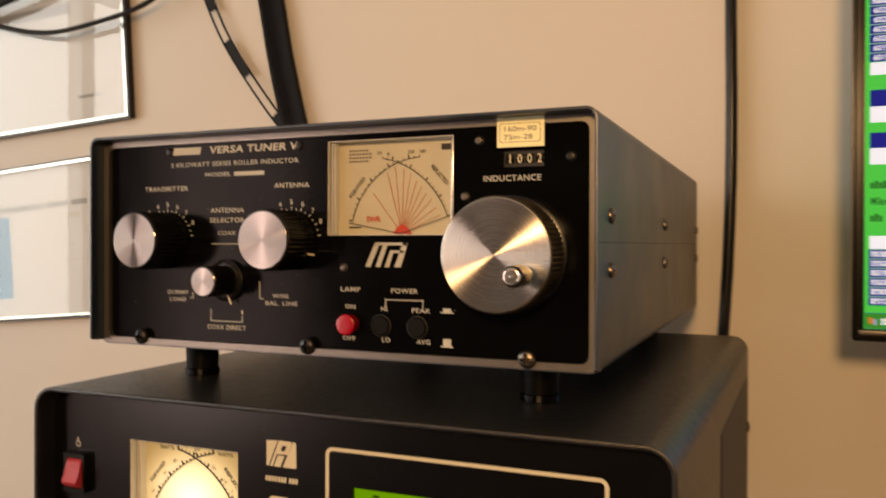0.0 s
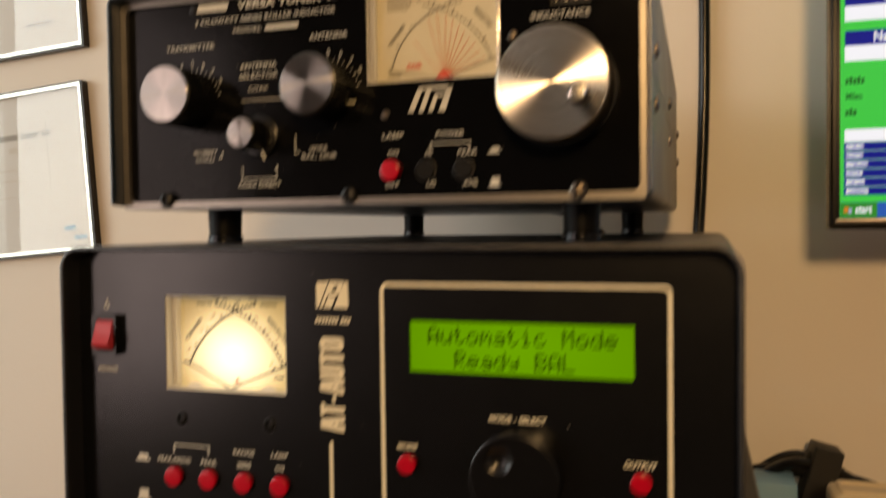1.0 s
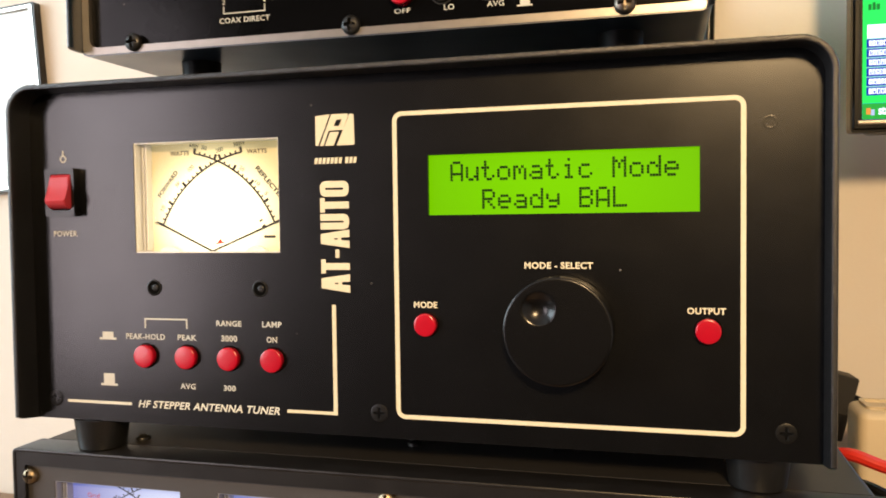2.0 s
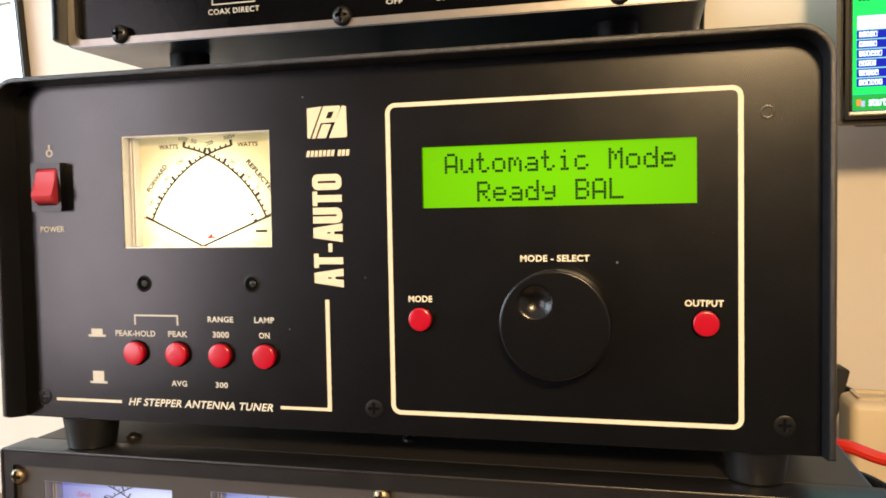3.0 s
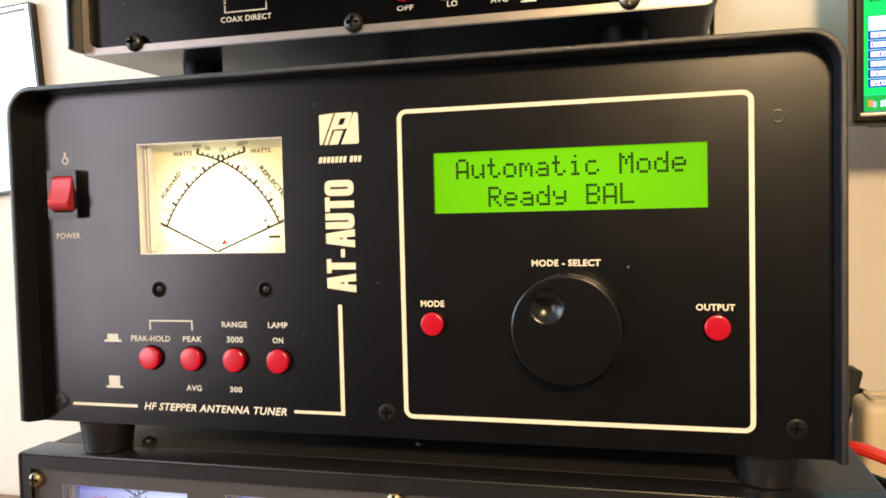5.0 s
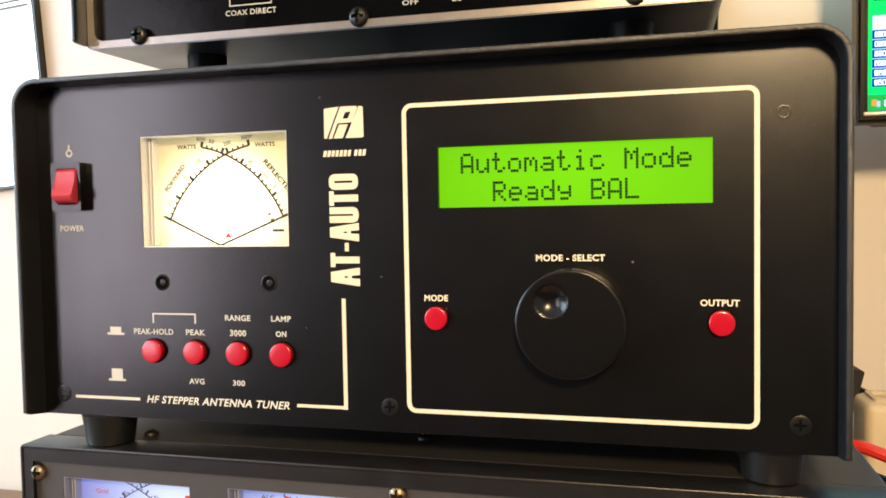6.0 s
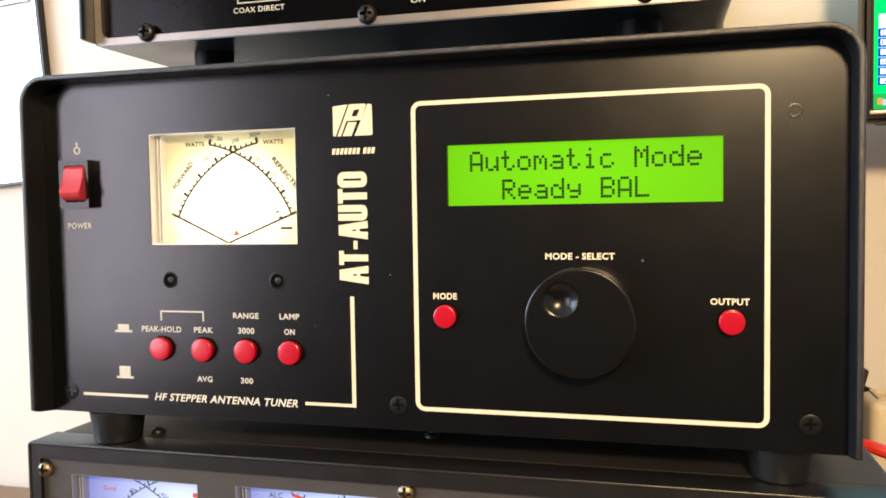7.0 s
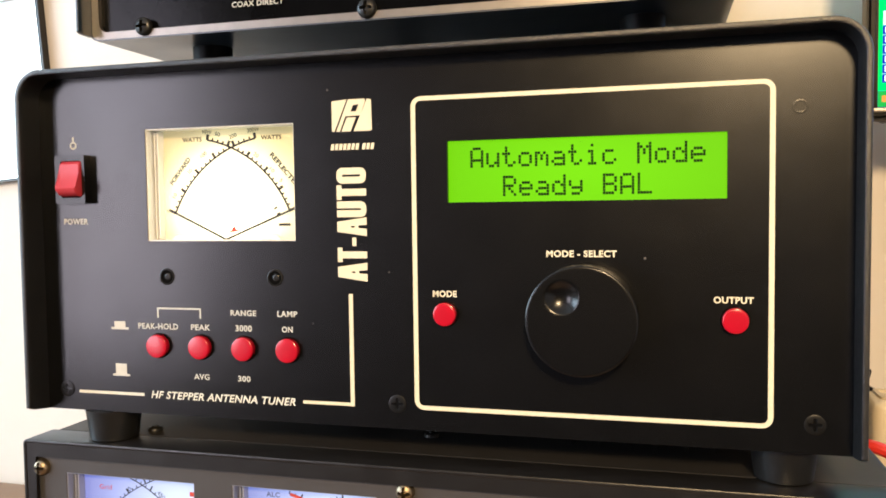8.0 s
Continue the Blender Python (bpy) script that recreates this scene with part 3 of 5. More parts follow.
# its upper corners are cut away inside the cover's rounded corners
CUT = [(TX0 + 0.0022, TX0 + 0.0050, TZ1 - 0.0050, TZ1 - 0.0022), (TX1 - 0.0050, TX1 - 0.0022, TZ1 - 0.0050, TZ1 - 0.0022)]
part("front_panel", plate(TX0 + 0.0022, TX1 - 0.0022, TZ0, TZ1 - 0.0022, 0.0, 0.003, [TM, LC, *CUT]), PANEL, tun, "satin black front panel", smooth=False)
part("base_plate", box(TX0 + 0.0034, TX1 - 0.0034, 0.0031, 0.368, TZ0, TZ0 + 0.002), PANEL, tun, smooth=False)
part("back_panel", box(TX0 + 0.0034, TX1 - 0.0034, 0.3682, 0.370, TZ0, TZ1 - 0.0036), PANEL, tun, smooth=False)
vent = box(TX1 - 0.0006, TX1 + 0.0006, 0.150, 0.352, 1.015, 1.108, 0.0003, 1)
for v in vent.verts:
    v.co.x += 0.008 * v.co.y / 0.372
part("side_vent", vent, BLACK_MATT, tun, "matt black side vent panel")
part("side_bolt", lathe([(0.0, 0.006), (0.004, 0.005), (0.0045, 0.0), (0.0, 0.0)], (TX1 + 0.0045, 0.355, 1.07), "x", 20), BLACK_SCREW, tun)
for fx, fy in ((-0.1370, 0.0088), (0.1283, 0.0155), (-0.1370, 0.33), (0.1283, 0.33)):
    part("rubber_foot", lathe([(0, 0), (0.0090, 0), (0.0097, 0.0006), (0.0114, TZ0 - AZ1 - 0.0005), (0, TZ0 - AZ1 - 0.0005)], (fx, fy, AZ1 + 0.0003), "z", 36), FOOT_SHEEN, tun)

# the crossed-needle meter
tm = meter_housing(tun, *TM, 0.0, DIAL_LIT)
YF = 0.0077
dial_print(tm, YF, (-0.0781, 1.1055), (-0.1039, 1.0797), (-0.0532, 1.0802), (-0.0887, 1.1088), (-0.0674, 1.1088), INK_BLACK, 0.00075, 0.0012, 20, 20)
part("needle", ribbon([(-0.1062, 1.0811), (-0.0806, 1.0689)], 0.00085, YF - 0.0010), INK_BLACK, tm, smooth=False)
part("needle", ribbon([(-0.0806, 1.0689), (-0.0518, 1.0805)], 0.00085, YF - 0.0013), INK_BLACK, tm, smooth=False)
lettering("dial_word", "WATTS", -0.0999, -0.0911, 1.1082, 1.1101, YF, INK_BLACK, tm, bold=0.025)
lettering("dial_word", "WATTS", -0.0649, -0.0560, 1.1081, 1.1099, YF, INK_BLACK, tm, bold=0.025)
lettering("dial_word", "FORWARD", -0.1080, -0.0946, 1.0957, 1.0977, YF, INK_BLACK, tm, bold=0.035, turn=50)
lettering("dial_word", "REFLECTED", -0.0637, -0.0461, 1.0950, 1.0970, YF, INK_BLACK, tm, bold=0.035, turn=-49)
for words, cx, cz, tn, w in (("60W", -0.0887, 1.1121, -8, 0.0042), ("50", -0.0840, 1.1110, -16, 0.0024), ("200", -0.0771, 1.1100, 16, 0.0034), ("300W", -0.0682, 1.1122, 8, 0.0052), ("100", -0.0905, 1.1030, 35, 0.0030), ("50", -0.0968, 1.0965, 45, 0.0022), ("10", -0.1040, 1.0868, 58, 0.0022), ("0", -0.1072, 1.0806, 65, 0.0010), ("20", -0.0672, 1.1022, -38, 0.0024), ("10", -0.0604, 1.0962, -45, 0.0022), ("5", -0.0566, 1.0920, -52, 0.0011), ("1", -0.0592, 1.0812, -60, 0.0008), ("1", -0.0580, 1.0790, -60, 0.0008)):
    lettering("dial_figure", words, cx - w / 2, cx + w / 2, cz - 0.0008, cz + 0.0008, YF, INK_BLACK, tm, bold=0.01, turn=tn)
lettering("dial_word", "SWR", -0.0985, -0.0945, 1.0778, 1.0790, YF, INK_GREY, tm, turn=-20)
part("maker_mark", box(-0.0580, -0.0530, YF, YF + 0.0002, 1.0742, 1.0752), INK_BLACK, tm, smooth=False)
part("needle_stop", slab([(-0.0794, 1.0717), (-0.0746, 1.0723), (-0.0762, 1.0729), (-0.0766, 1.0740), (-0.0774, 1.0737), (-0.0780, 1.0727)], YF - 0.0012, YF - 0.0009), INK_RED, tm, smooth=False)
for cx in (-0.0995, -0.0600):
    part("movement_cover", lathe([(0.0, 0.0), (0.0058, 0.0), (0.0058, 0.003), (0.0, 0.003)], (cx, YF - 0.0032, 1.0652), "y", 40), ACRYLIC, tm)

# the green two-line display with its dot-matrix letters
lcd = part("display", box(LC[0] - 0.001, LC[1] + 0.001, 0.0016, 0.0025, LC[2] - 0.001, LC[3] + 0.001), LCD_GREEN, tun, "backlit green two-line display", smooth=False)
DOTS = {"A": "0110 1001 1001 1001 1111 1001 1001", "A5": "01110 10001 10001 10001 11111 10001 10001", "u": "00000 00000 10001 10001 10001 10011 01101", "t": "01000 01000 11100 01000 01000 01001 00110",
        "o": "00000 00000 01110 10001 10001 10001 01110", "m": "00000 00000 11010 10101 10101 10001 10001", "a": "00000 00000 01110 00001 01111 10001 01111", "i": "00100 00000 01100 00100 00100 00100 01110",
        "c": "00000 00000 01110 10000 10000 10001 01110", "M": "10001 11011 10101 10101 10001 10001 10001", "d": "00001 00001 01101 10011 10001 10001 01111", "e": "00000 00000 01110 10001 11111 10000 01110",
        "R": "11110 10001 10001 11110 10100 10010 10001", "y": "00000 00000 10001 10001 01111 00001 01110", "B": "11110 10001 10001 11110 10001 10001 11110", "L": "10000 10000 10000 10000 10000 10000 11111"}
PITCH, ROW = 0.00097, 0.00104
for words, lx, lz in (("Automatic Mode", 0.0210, 1.1018), ("Ready BAL", 0.0328, 1.0915)):
    for k, ch in enumerate(words):
        if ch == " ":
            continue
        rows = DOTS["A5" if ch == "A" else ch].split()
        bm = bmesh.new()
        for r, row in enumerate(rows):
            for q, on in enumerate(row):
                if on == "1":
                    x, z = lx + (k * 6 + q) * PITCH, lz - r * ROW
                    box(x, x + PITCH * 0.90, 0.00135, 0.0016, z - ROW * 0.89, z, bm=bm)
        part("display_letter", bm, LCD_DOT, lcd, smooth=False)

# print on the panel
YP = -0.00012
part("border_line", ring(rrect(-0.0007, 0.1229, 1.0061, 1.1208, 0.0036, 6), rrect(0.0010, 0.1212, 1.0077, 1.1192, 0.0020, 6), YP, 0.0001), INK, tun, "cream printed border line", smooth=False)
for words, x0, x1, z0, z1, b, sl, ink in (("MODE", 0.0068, 0.0158, 1.0480, 1.0504, 0.035, 0, INK), ("MODE - SELECT", 0.0483, 0.0725, 1.0627, 1.0651, 0.035, 0, INK), ("OUTPUT", 0.1040, 0.1166, 1.0474, 1.0497, 0.035, 0, INK),
                                          ("HF STEPPER ANTENNA TUNER", -0.1125, -0.0487, 1.0049, 1.0080, 0.022, 0.25, INK_WHITE), ("POWER", -0.1513, -0.1397, 1.0755, 1.0779, 0.02, 0, INK_GREY), ("PEAK-HOLD", -0.1175, -0.0992, 1.0331, 1.0355, 0.022, 0, INK_GREY),
                                          ("PEAK", -0.0934, -0.0848, 1.0332, 1.0355, 0.022, 0, INK_GREY), ("RANGE", -0.0757, -0.0646, 1.0393, 1.0416, 0.025, 0, INK_GREY), ("3000", -0.0737, -0.0666, 1.0332, 1.0357, 0.025, 0, INK_GREY),
                                          ("LAMP", -0.0556, -0.0472, 1.0393, 1.0416, 0.025, 0, INK_GREY), ("ON", -0.0538, -0.0493, 1.0333, 1.0356, 0.025, 0, INK_GREY), ("AVG", -0.0926, -0.0857, 1.0134, 1.0157, 0.022, 0, INK_GREY), ("300", -0.0731, -0.0677, 1.0134, 1.0157, 0.025, 0, INK_GREY)):
    lettering("panel_word", words, x0, x1, z0, z1, YP, ink, tun, bold=b, slant=sl, spacing=1.08)


def block_letter(ch, u0, u1, v0, tall):
    """One heavy condensed capital that reads upwards, from u0 to u1 up the panel; v0: its foot, the letter's top lies to the left."""
    w, t = u1 - u0, tall

    def flip(pts):
        return [(v0 - q, u0 + p) for p, q in pts]
    bm = bmesh.new()
    if ch == "A":
        slab(flip([(0, 0), (w * 0.40, 0), (w * 0.43, 0.0033), (w * 0.57, 0.0033), (w * 0.60, 0), (w, 0), (w * 0.77, t), (w * 0.23, t)]), YP, 0.0001, bm)
        part("emblem_eye", slab(flip([(w * 0.455, 0.0048), (w * 0.545, 0.0048), (w * 0.53, 0.0062), (w * 0.47, 0.0062)]), YP - 0.00006, YP - 0.00001), PANEL, tun, smooth=False)
    elif ch == "T":
        s0, s1 = w * 0.26, w * 0.74
        slab(flip([(0, t), (0, t - 0.0019), (s0, t - 0.0019), (s0, 0), (s1, 0), (s1, t - 0.0019), (w, t - 0.0019), (w, t)]), YP, 0.0001, bm)
    elif ch == "-":
        slab(flip([(0, 0.0042), (w, 0.0042), (w, 0.0058), (0, 0.0058)]), YP, 0.0001, bm)
    elif ch == "U":
        c0, c1 = w * 0.44, w * 0.56
        slab(flip([(0, t), (0, 0.0020), (0.0006, 0.0006), (0.0020, 0), (w - 0.0020, 0), (w - 0.0006, 0.0006), (w, 0.0020), (w, t), (c1, t), (c1, 0.0024), (w / 2, 0.0020), (c0, 0.0024), (c0, t)]), YP, 0.0001, bm)
    else:
        ring(flip(rrect(0, w, 0, t, 0.0022, 4)), flip(rrect(w * 0.43, w * 0.57, 0.0022, t - 0.0022, 0.0003, 4)), YP, 0.0001, bm)
    part("model_letter", bm, INK, tun, smooth=False)


for ch, u0, u1 in (("A", 1.0533, 1.0604), ("T", 1.0606, 1.0660), ("-", 1.0666, 1.0698), ("A", 1.0703, 1.0773), ("U", 1.0774, 1.0833), ("T", 1.0839, 1.0894), ("O", 1.0899, 1.0958)):
    block_letter(ch, u0, u1, -0.0184, 0.0117)
lines = bmesh.new()
ribbon([(-0.0252, 1.0486), (-0.0252, 1.0060)], 0.0016, YP, lines)
ribbon([(-0.0244, 1.0067), (-0.0455, 1.0067)], 0.0012, YP - 0.00002, lines)
part("corner_line", lines, INK, tun, smooth=False)
part("rule_line", ribbon([(-0.1468, 1.0062), (-0.1157, 1.0062)], 0.0012, YP), INK_WHITE, tun, smooth=False)
brk = bmesh.new()
ribbon([(-0.1083, 1.0378), (-0.1083, 1.0419)], 0.0006, YP, brk)
ribbon([(-0.1086, 1.0416), (-0.0888, 1.0416)], 0.0006, YP - 0.00002, brk)
ribbon([(-0.0891, 1.0419), (-0.0891, 1.0378)], 0.0006, YP, brk)
part("bracket_line", brk, INK_GREY, tun, smooth=False)
for cz, up in ((1.0326, 0.0024), (1.0134, 0.0042)):
    part("switch_symbol", slab([(-0.1302, cz), (-0.1222, cz), (-0.1222, cz + 0.0009), (-0.1236, cz + 0.0009), (-0.1236, cz + 0.0009 + up), (-0.1288, cz + 0.0009 + up), (-0.1288, cz + 0.0009), (-0.1302, cz + 0.0009)], YP, 0.0001), INK_GREY, tun, smooth=False)
# maker's emblem and name as plain shapes
part("emblem", slab([(-0.0315, 1.1205), (-0.0255, 1.1210), (-0.0305, 1.1092), (-0.0315, 1.1094)], YP, 0.0001), INK, tun, smooth=False)
part("emblem", slab([(-0.0249, 1.1210), (-0.0185, 1.1210), (-0.0181, 1.1203), (-0.0203, 1.1150), (-0.0261, 1.1148), (-0.0283, 1.1092), (-0.0298, 1.1092)], YP, 0.0001), INK, tun, smooth=False)
part("emblem", slab([(-0.0255, 1.1143), (-0.0219, 1.1143), (-0.0241, 1.1092), (-0.0277, 1.1092)], YP, 0.0001), INK, tun, smooth=False)
part("emblem", slab([(-0.0175, 1.1210), (-0.0159, 1.1206), (-0.0157, 1.1096), (-0.0163, 1.1092), (-0.0229, 1.1092)], YP, 0.0001), INK, tun, smooth=False)
part("emblem_eye", slab([(-0.0229, 1.1188), (-0.0207, 1.1190), (-0.0219, 1.1165), (-0.0239, 1.1165)], YP - 0.0001, YP - 0.00002), PANEL, tun, smooth=False)
for k in range(10):
    bx = -0.0322 + k * 0.00164 + (0.0010 if k > 6 else 0)
    part("maker_bar", slab([(bx, 1.1024), (bx + 0.0012, 1.1024), (bx + 0.0016, 1.1047), (bx + 0.0004, 1.1047)], YP, 0.0001), INK, tun, smooth=False)

# switch, buttons, knob, screws
sw = part("rocker_switch", ring(rrect(-0.1517, -0.1377, 1.0840, 1.1037, 0.0006, 2), rrect(-0.1492, -0.1390, 1.0864, 1.1014, 0.0010, 2), -0.0040, 0.0008), BLACK_GLOSS, tun, "black bezel of the red rocker switch")
rk = bmesh.new()
prof = [(-0.0036, 1.1011), (-0.0048, 1.1000), (-0.0052, 1.0970), (-0.0060, 1.0935), (-0.0074, 1.0912), (-0.0079, 1.0904), (-0.0077, 1.0895), (-0.0060, 1.0876), (-0.0036, 1.0868), (-0.0016, 1.0870), (-0.0016, 1.1010)]
sa = [rk.verts.new((-0.1489, y, z)) for y, z in prof]
sb = [rk.verts.new((-0.1393, y, z)) for y, z in prof]
rk.faces.new(sa), rk.faces.new(sb[::-1])
for i in range(len(prof)):
    rk.faces.new((sa[i], sa[(i + 1) % len(prof)], sb[(i + 1) % len(prof)], sb[i]))
bmesh.ops.bevel(rk, geom=[e for e in rk.edges if abs(e.verts[0].co.x - e.verts[1].co.x) < 1e-6], offset=0.0004, segments=2, affect="EDGES")
part("rocker", rk, RED_SW, sw, "red plastic rocker")
part("switch_well", box(-0.1494, -0.1388, -0.0014, 0.0006, 1.0862, 1.1016), BLACK_MATT, sw, smooth=False)
part("power_symbol", ring([(-0.1457 + 0.0016 * math.cos(2 * math.pi * i / 24), 1.1078 + 0.0016 * math.sin(2 * math.pi * i / 24)) for i in range(24)], [(-0.1457 + 0.0010 * math.cos(2 * math.pi * i / 24), 1.1078 + 0.0010 * math.sin(2 * math.pi * i / 24)) for i in range(24)], YP, 0.0001), INK_GREY, tun, smooth=False)
part("power_symbol", ribbon([(-0.1457, 1.1092), (-0.1457, 1.1112)], 0.0007, YP - 0.00002), INK_GREY, tun, smooth=False)
for bx in (-0.1080, -0.0890, -0.0700, -0.0511):
    push_button(tun, bx, 1.0265, 0.0047, 0.0, 0.0026, RED, "round red push button")
for bx in (0.0116, 0.1108):
    push_button(tun, bx, 1.0419, 0.0043, 0.0, 0.0030, RED, "round red push button")
for hx in (-0.1036, -0.0562):
    part("trim_hole", lathe([(0.0034, 0.0), (0.0033, -0.0003), (0.0029, -0.0004), (0.0027, -0.0001)], (hx, 0, 1.0544), "y", 28), BLACK_SCREW, tun)
    part("hole_floor", lathe([(0.0028, -0.00008), (0.0, -0.00006)], (hx, 0, 1.0544), "y", 28), VOID, tun)
    part("trim_screw", screw_bm((hx + 0.0004, -0.0001, 1.0544), 0.0013, 0.0003), BLACK_SCREW, tun)
for sx, sz in ((-0.1526, 1.0070), (-0.0075, 1.0078), (0.1356, 1.0081)):
    part("screw", screw_bm((sx, 0, sz), 0.0034, 0.0007, seat=0.25, dome=0.3), PANEL_SCREW, tun, "blackened cross-head screw")
for gx, gz in ((-0.1233, 1.0944), (-0.0352, 1.0905), (-0.0114, 1.1108), (0.1303, 1.1114)):
    part("stud_mark", lathe([(0.0024, 0.0), (0.0021, -0.00002), (0.0018, -0.00002), (0.0015, 0.0)], (gx, 0, gz), "y", 28), PANEL, tun)
# knob with a finger dimple
kb = bmesh.new()
KX, KZ, KR, KY = 0.0612, 1.0418, 0.0188, -0.0120
seg, rows = 96, 34
rings = []
for i in range(rows + 1):
    r = (KR - 0.0007) * i / rows
    rg = []
    for k in range(1 if i == 0 else seg):
        a = 2 * math.pi * k / seg
        x, z = KX + r * math.cos(a), KZ + r * math.sin(a)
        q = math.hypot(x - (KX - 0.0063), z - (KZ + 0.0079)) / 0.0057
        y = KY + (0.0022 * (1 - q * q) if q < 1 else 0) + 0.0000
        rg.append(kb.verts.new((x, y, z)))
    rings.append(rg)
for r, y in ((KR - 0.0004, KY + 0.0001), (KR - 0.0001, KY + 0.0003), (KR, KY + 0.0007), (KR, -0.0012), (KR - 0.0004, -0.0008), (KR - 0.0004, 0.0)):
    rings.append([kb.verts.new((KX + r * math.cos(2 * math.pi * k / seg), y, KZ + r * math.sin(2 * math.pi * k / seg))) for k in range(seg)])
for a, b in zip(rings, rings[1:]):
    for k in range(seg):
        j = (k + 1) % seg
        if len(a) == 1:
            kb.faces.new((a[0], b[k], b[j]))
        else:
            kb.faces.new((a[k], b[k], b[j], a[j]))
part("tuning_knob", kb, KNOB_BLACK, tun, "large black knob with a finger dimple")

# ---- the manual tuner on top ----
MX0, MX1, MZ0, MZ1, MY0, MY1, MP = -0.1568, 0.1145, 1.1556, 1.2650, 0.0175, 0.408, 0.0280
man = thing("manual_antenna_tuner", "dark manual antenna tuner with silver knobs", "radio tuner")
part("case", ring(rrect(MX0, MX1, MZ0, MZ1, 0.005, 5), rrect(MX0 + 0.0016, MX1 - 0.0016, MZ0 + 0.0016, MZ1 - 0.0016, 0.0034, 5), MP - 0.0020, MY1), CASE_TINTED, man, "dark sheet metal case, the monitor's blue put into its paint")
part("case_hood", hood(MX0, MX1, MZ1, 0.005, 0.0016, [(MY0, 0.0, MZ0 + 0.0030), (MY0 + 0.002, 0.0, MZ0 + 0.0022), (MP - 0.0021, 0.0, MZ0 + 0.0018)], n=5), CASE_TINTED, man, "front lip of the case")
part("case_seam", box(MX1 - 0.0004, MX1 + 0.0002, MY0 + 0.003, MY1 - 0.003, 1.2098, 1.2102), BLACK_MATT, man, smooth=False)
part("trim_frame", ring(rrect(MX0 + 0.0018, MX1 - 0.0018, MZ0 + 0.0006, MZ1 - 0.0018, 0.0032, 5), rrect(-0.1515, 0.1092, 1.1593, 1.2602, 0.0040, 5), MP - 0.0022, MP + 0.0005), TRIM, man, "silver trim frame round the front panel")
MM = (-0.0170, 0.0477, 1.2132, 1.2577)
CW = (0.0708, 0.0892, 1.2424, 1.2498)
part("front_panel", plate(MX0 + 0.003, MX1 - 0.003, MZ0 + 0.003, MZ1 - 0.003, MP, MP + 0.002, [MM, CW]), PANEL_GLOSS, man, "black front panel", smooth=False)
part("back_panel", box(MX0 + 0.002, MX1 - 0.002, MY1 - 0.004, MY1 - 0.002, MZ0 + 0.002, MZ1 - 0.002), CASE_TINTED, man, smooth=False)
for sy in (0.043, 0.210, 0.396):
    for sz in (1.2215, 1.1980):
        part("side_screw", screw_bm((MX1, sy, sz), 0.0034, 0.0028, facing="x", sign=1), DULL_STEEL, man, "nickel cross-head screw")
for sx in (-0.1285, -0.0262, 0.0828):
    part("panel_screw", screw_bm((sx, MP - 0.0022, 1.1603), 0.0040, 0.0034), BLACK_SCREW if sx < 0.0 else DULL_STEEL, man, "domed cross-head screw")
for sx, sz in ((-0.0080, 1.1980), (0.0535, 1.2300), (0.0600, 1.2545), (-0.0325, 1.2565), (-0.1120, 1.2565), (0.1010, 1.2460)):
    part("panel_rivet", lathe([(0.0, -0.0012), (0.0014, -0.0010), (0.0022, -0.0002), (0.0022, 0.0)], (sx, MP, sz), "y", 24), DULL_STEEL if sx > -0.01 and sx < 0.09 else BLACK_SCREW, man)
for fx in (-0.113, 0.080):
    for fy in (0.055, 0.36):
        part("rubber_foot", lathe([(0, 0), (0.0078, 0), (0.0084, 0.0005), (0.0090, MZ0 - TZ1 - 0.0001), (0, MZ0 - TZ1 - 0.0001)], (fx, fy, TZ1), "z", 30), FOOT_GLOSS, man)
        part("foot_collar", lathe([(0.0040, 0), (0.0089, 0), (0.0093, 0.0004), (0.0093, 0.0034), (0.0088, 0.0038), (0.0040, 0.0038), (0.0040, 0)], (fx, fy, TZ1 + 0.00005), "z", 30), FOOT_METAL, man, "polished metal foot ring")

# its meter: cream dial with red fan lines
mm = meter_housing(man, *MM, MP, DIAL_CREAM, 0.006)
YM = MP + 0.0057
dial_print(mm, YM, (0.0175, 1.2470), (-0.0065, 1.2200), (0.0425, 1.2218), (0.0095, 1.2492), (0.0285, 1.2492), INK_BLACK, 0.0004, 0.0010, 18, 18)
for i, (tx, tz) in enumerate(((0.0045, 1.2330), (0.0120, 1.2425), (0.0160, 1.2450), (0.0205, 1.2440), (0.0240, 1.2415), (0.0270, 1.2385), (0.0295, 1.2355), (0.0320, 1.2325), (0.0345, 1.2295), (0.0370, 1.2260), (0.0390, 1.2225))):
    part("fan_line", ribbon([(0.0195 + (tx - 0.0195) * 0.12, 1.2140 + (tz - 1.2140) * 0.12), (tx, tz)], 0.00028, YM - 0.00003 * (i % 2)), INK_FADED, mm, smooth=False)
part("fan_root", slab([(0.0150, 1.2138), (0.0250, 1.2138), (0.0222, 1.2172), (0.0195, 1.2184), (0.0172, 1.2172)], YM - 0.00012, YM), INK_RED, mm, smooth=False)
lettering("dial_word", "SWR", 0.0010, 0.0086, 1.2194, 1.2222, YM, INK_RED, mm, bold=0.03)
for row, (z, n) in enumerate(((1.2530, 6), (1.2513, 7), (1.2496, 7), (1.2479, 6))):
    for k in range(n):
        part("dial_mark", box(-0.0084 + k * 0.0018, -0.0071 + k * 0.0018, YM - 0.0001, YM, z, z + 0.0007), INK_DARK, mm, smooth=False)
part("dial_mark", box(-0.0084, -0.0018, YM - 0.0001, YM, 1.2166, 1.2173), INK_BLACK, mm, smooth=False)
part("dial_mark", box(0.0395, 0.0450, YM - 0.0001, YM, 1.2520, 1.2548), INK_BLACK, mm, smooth=False)
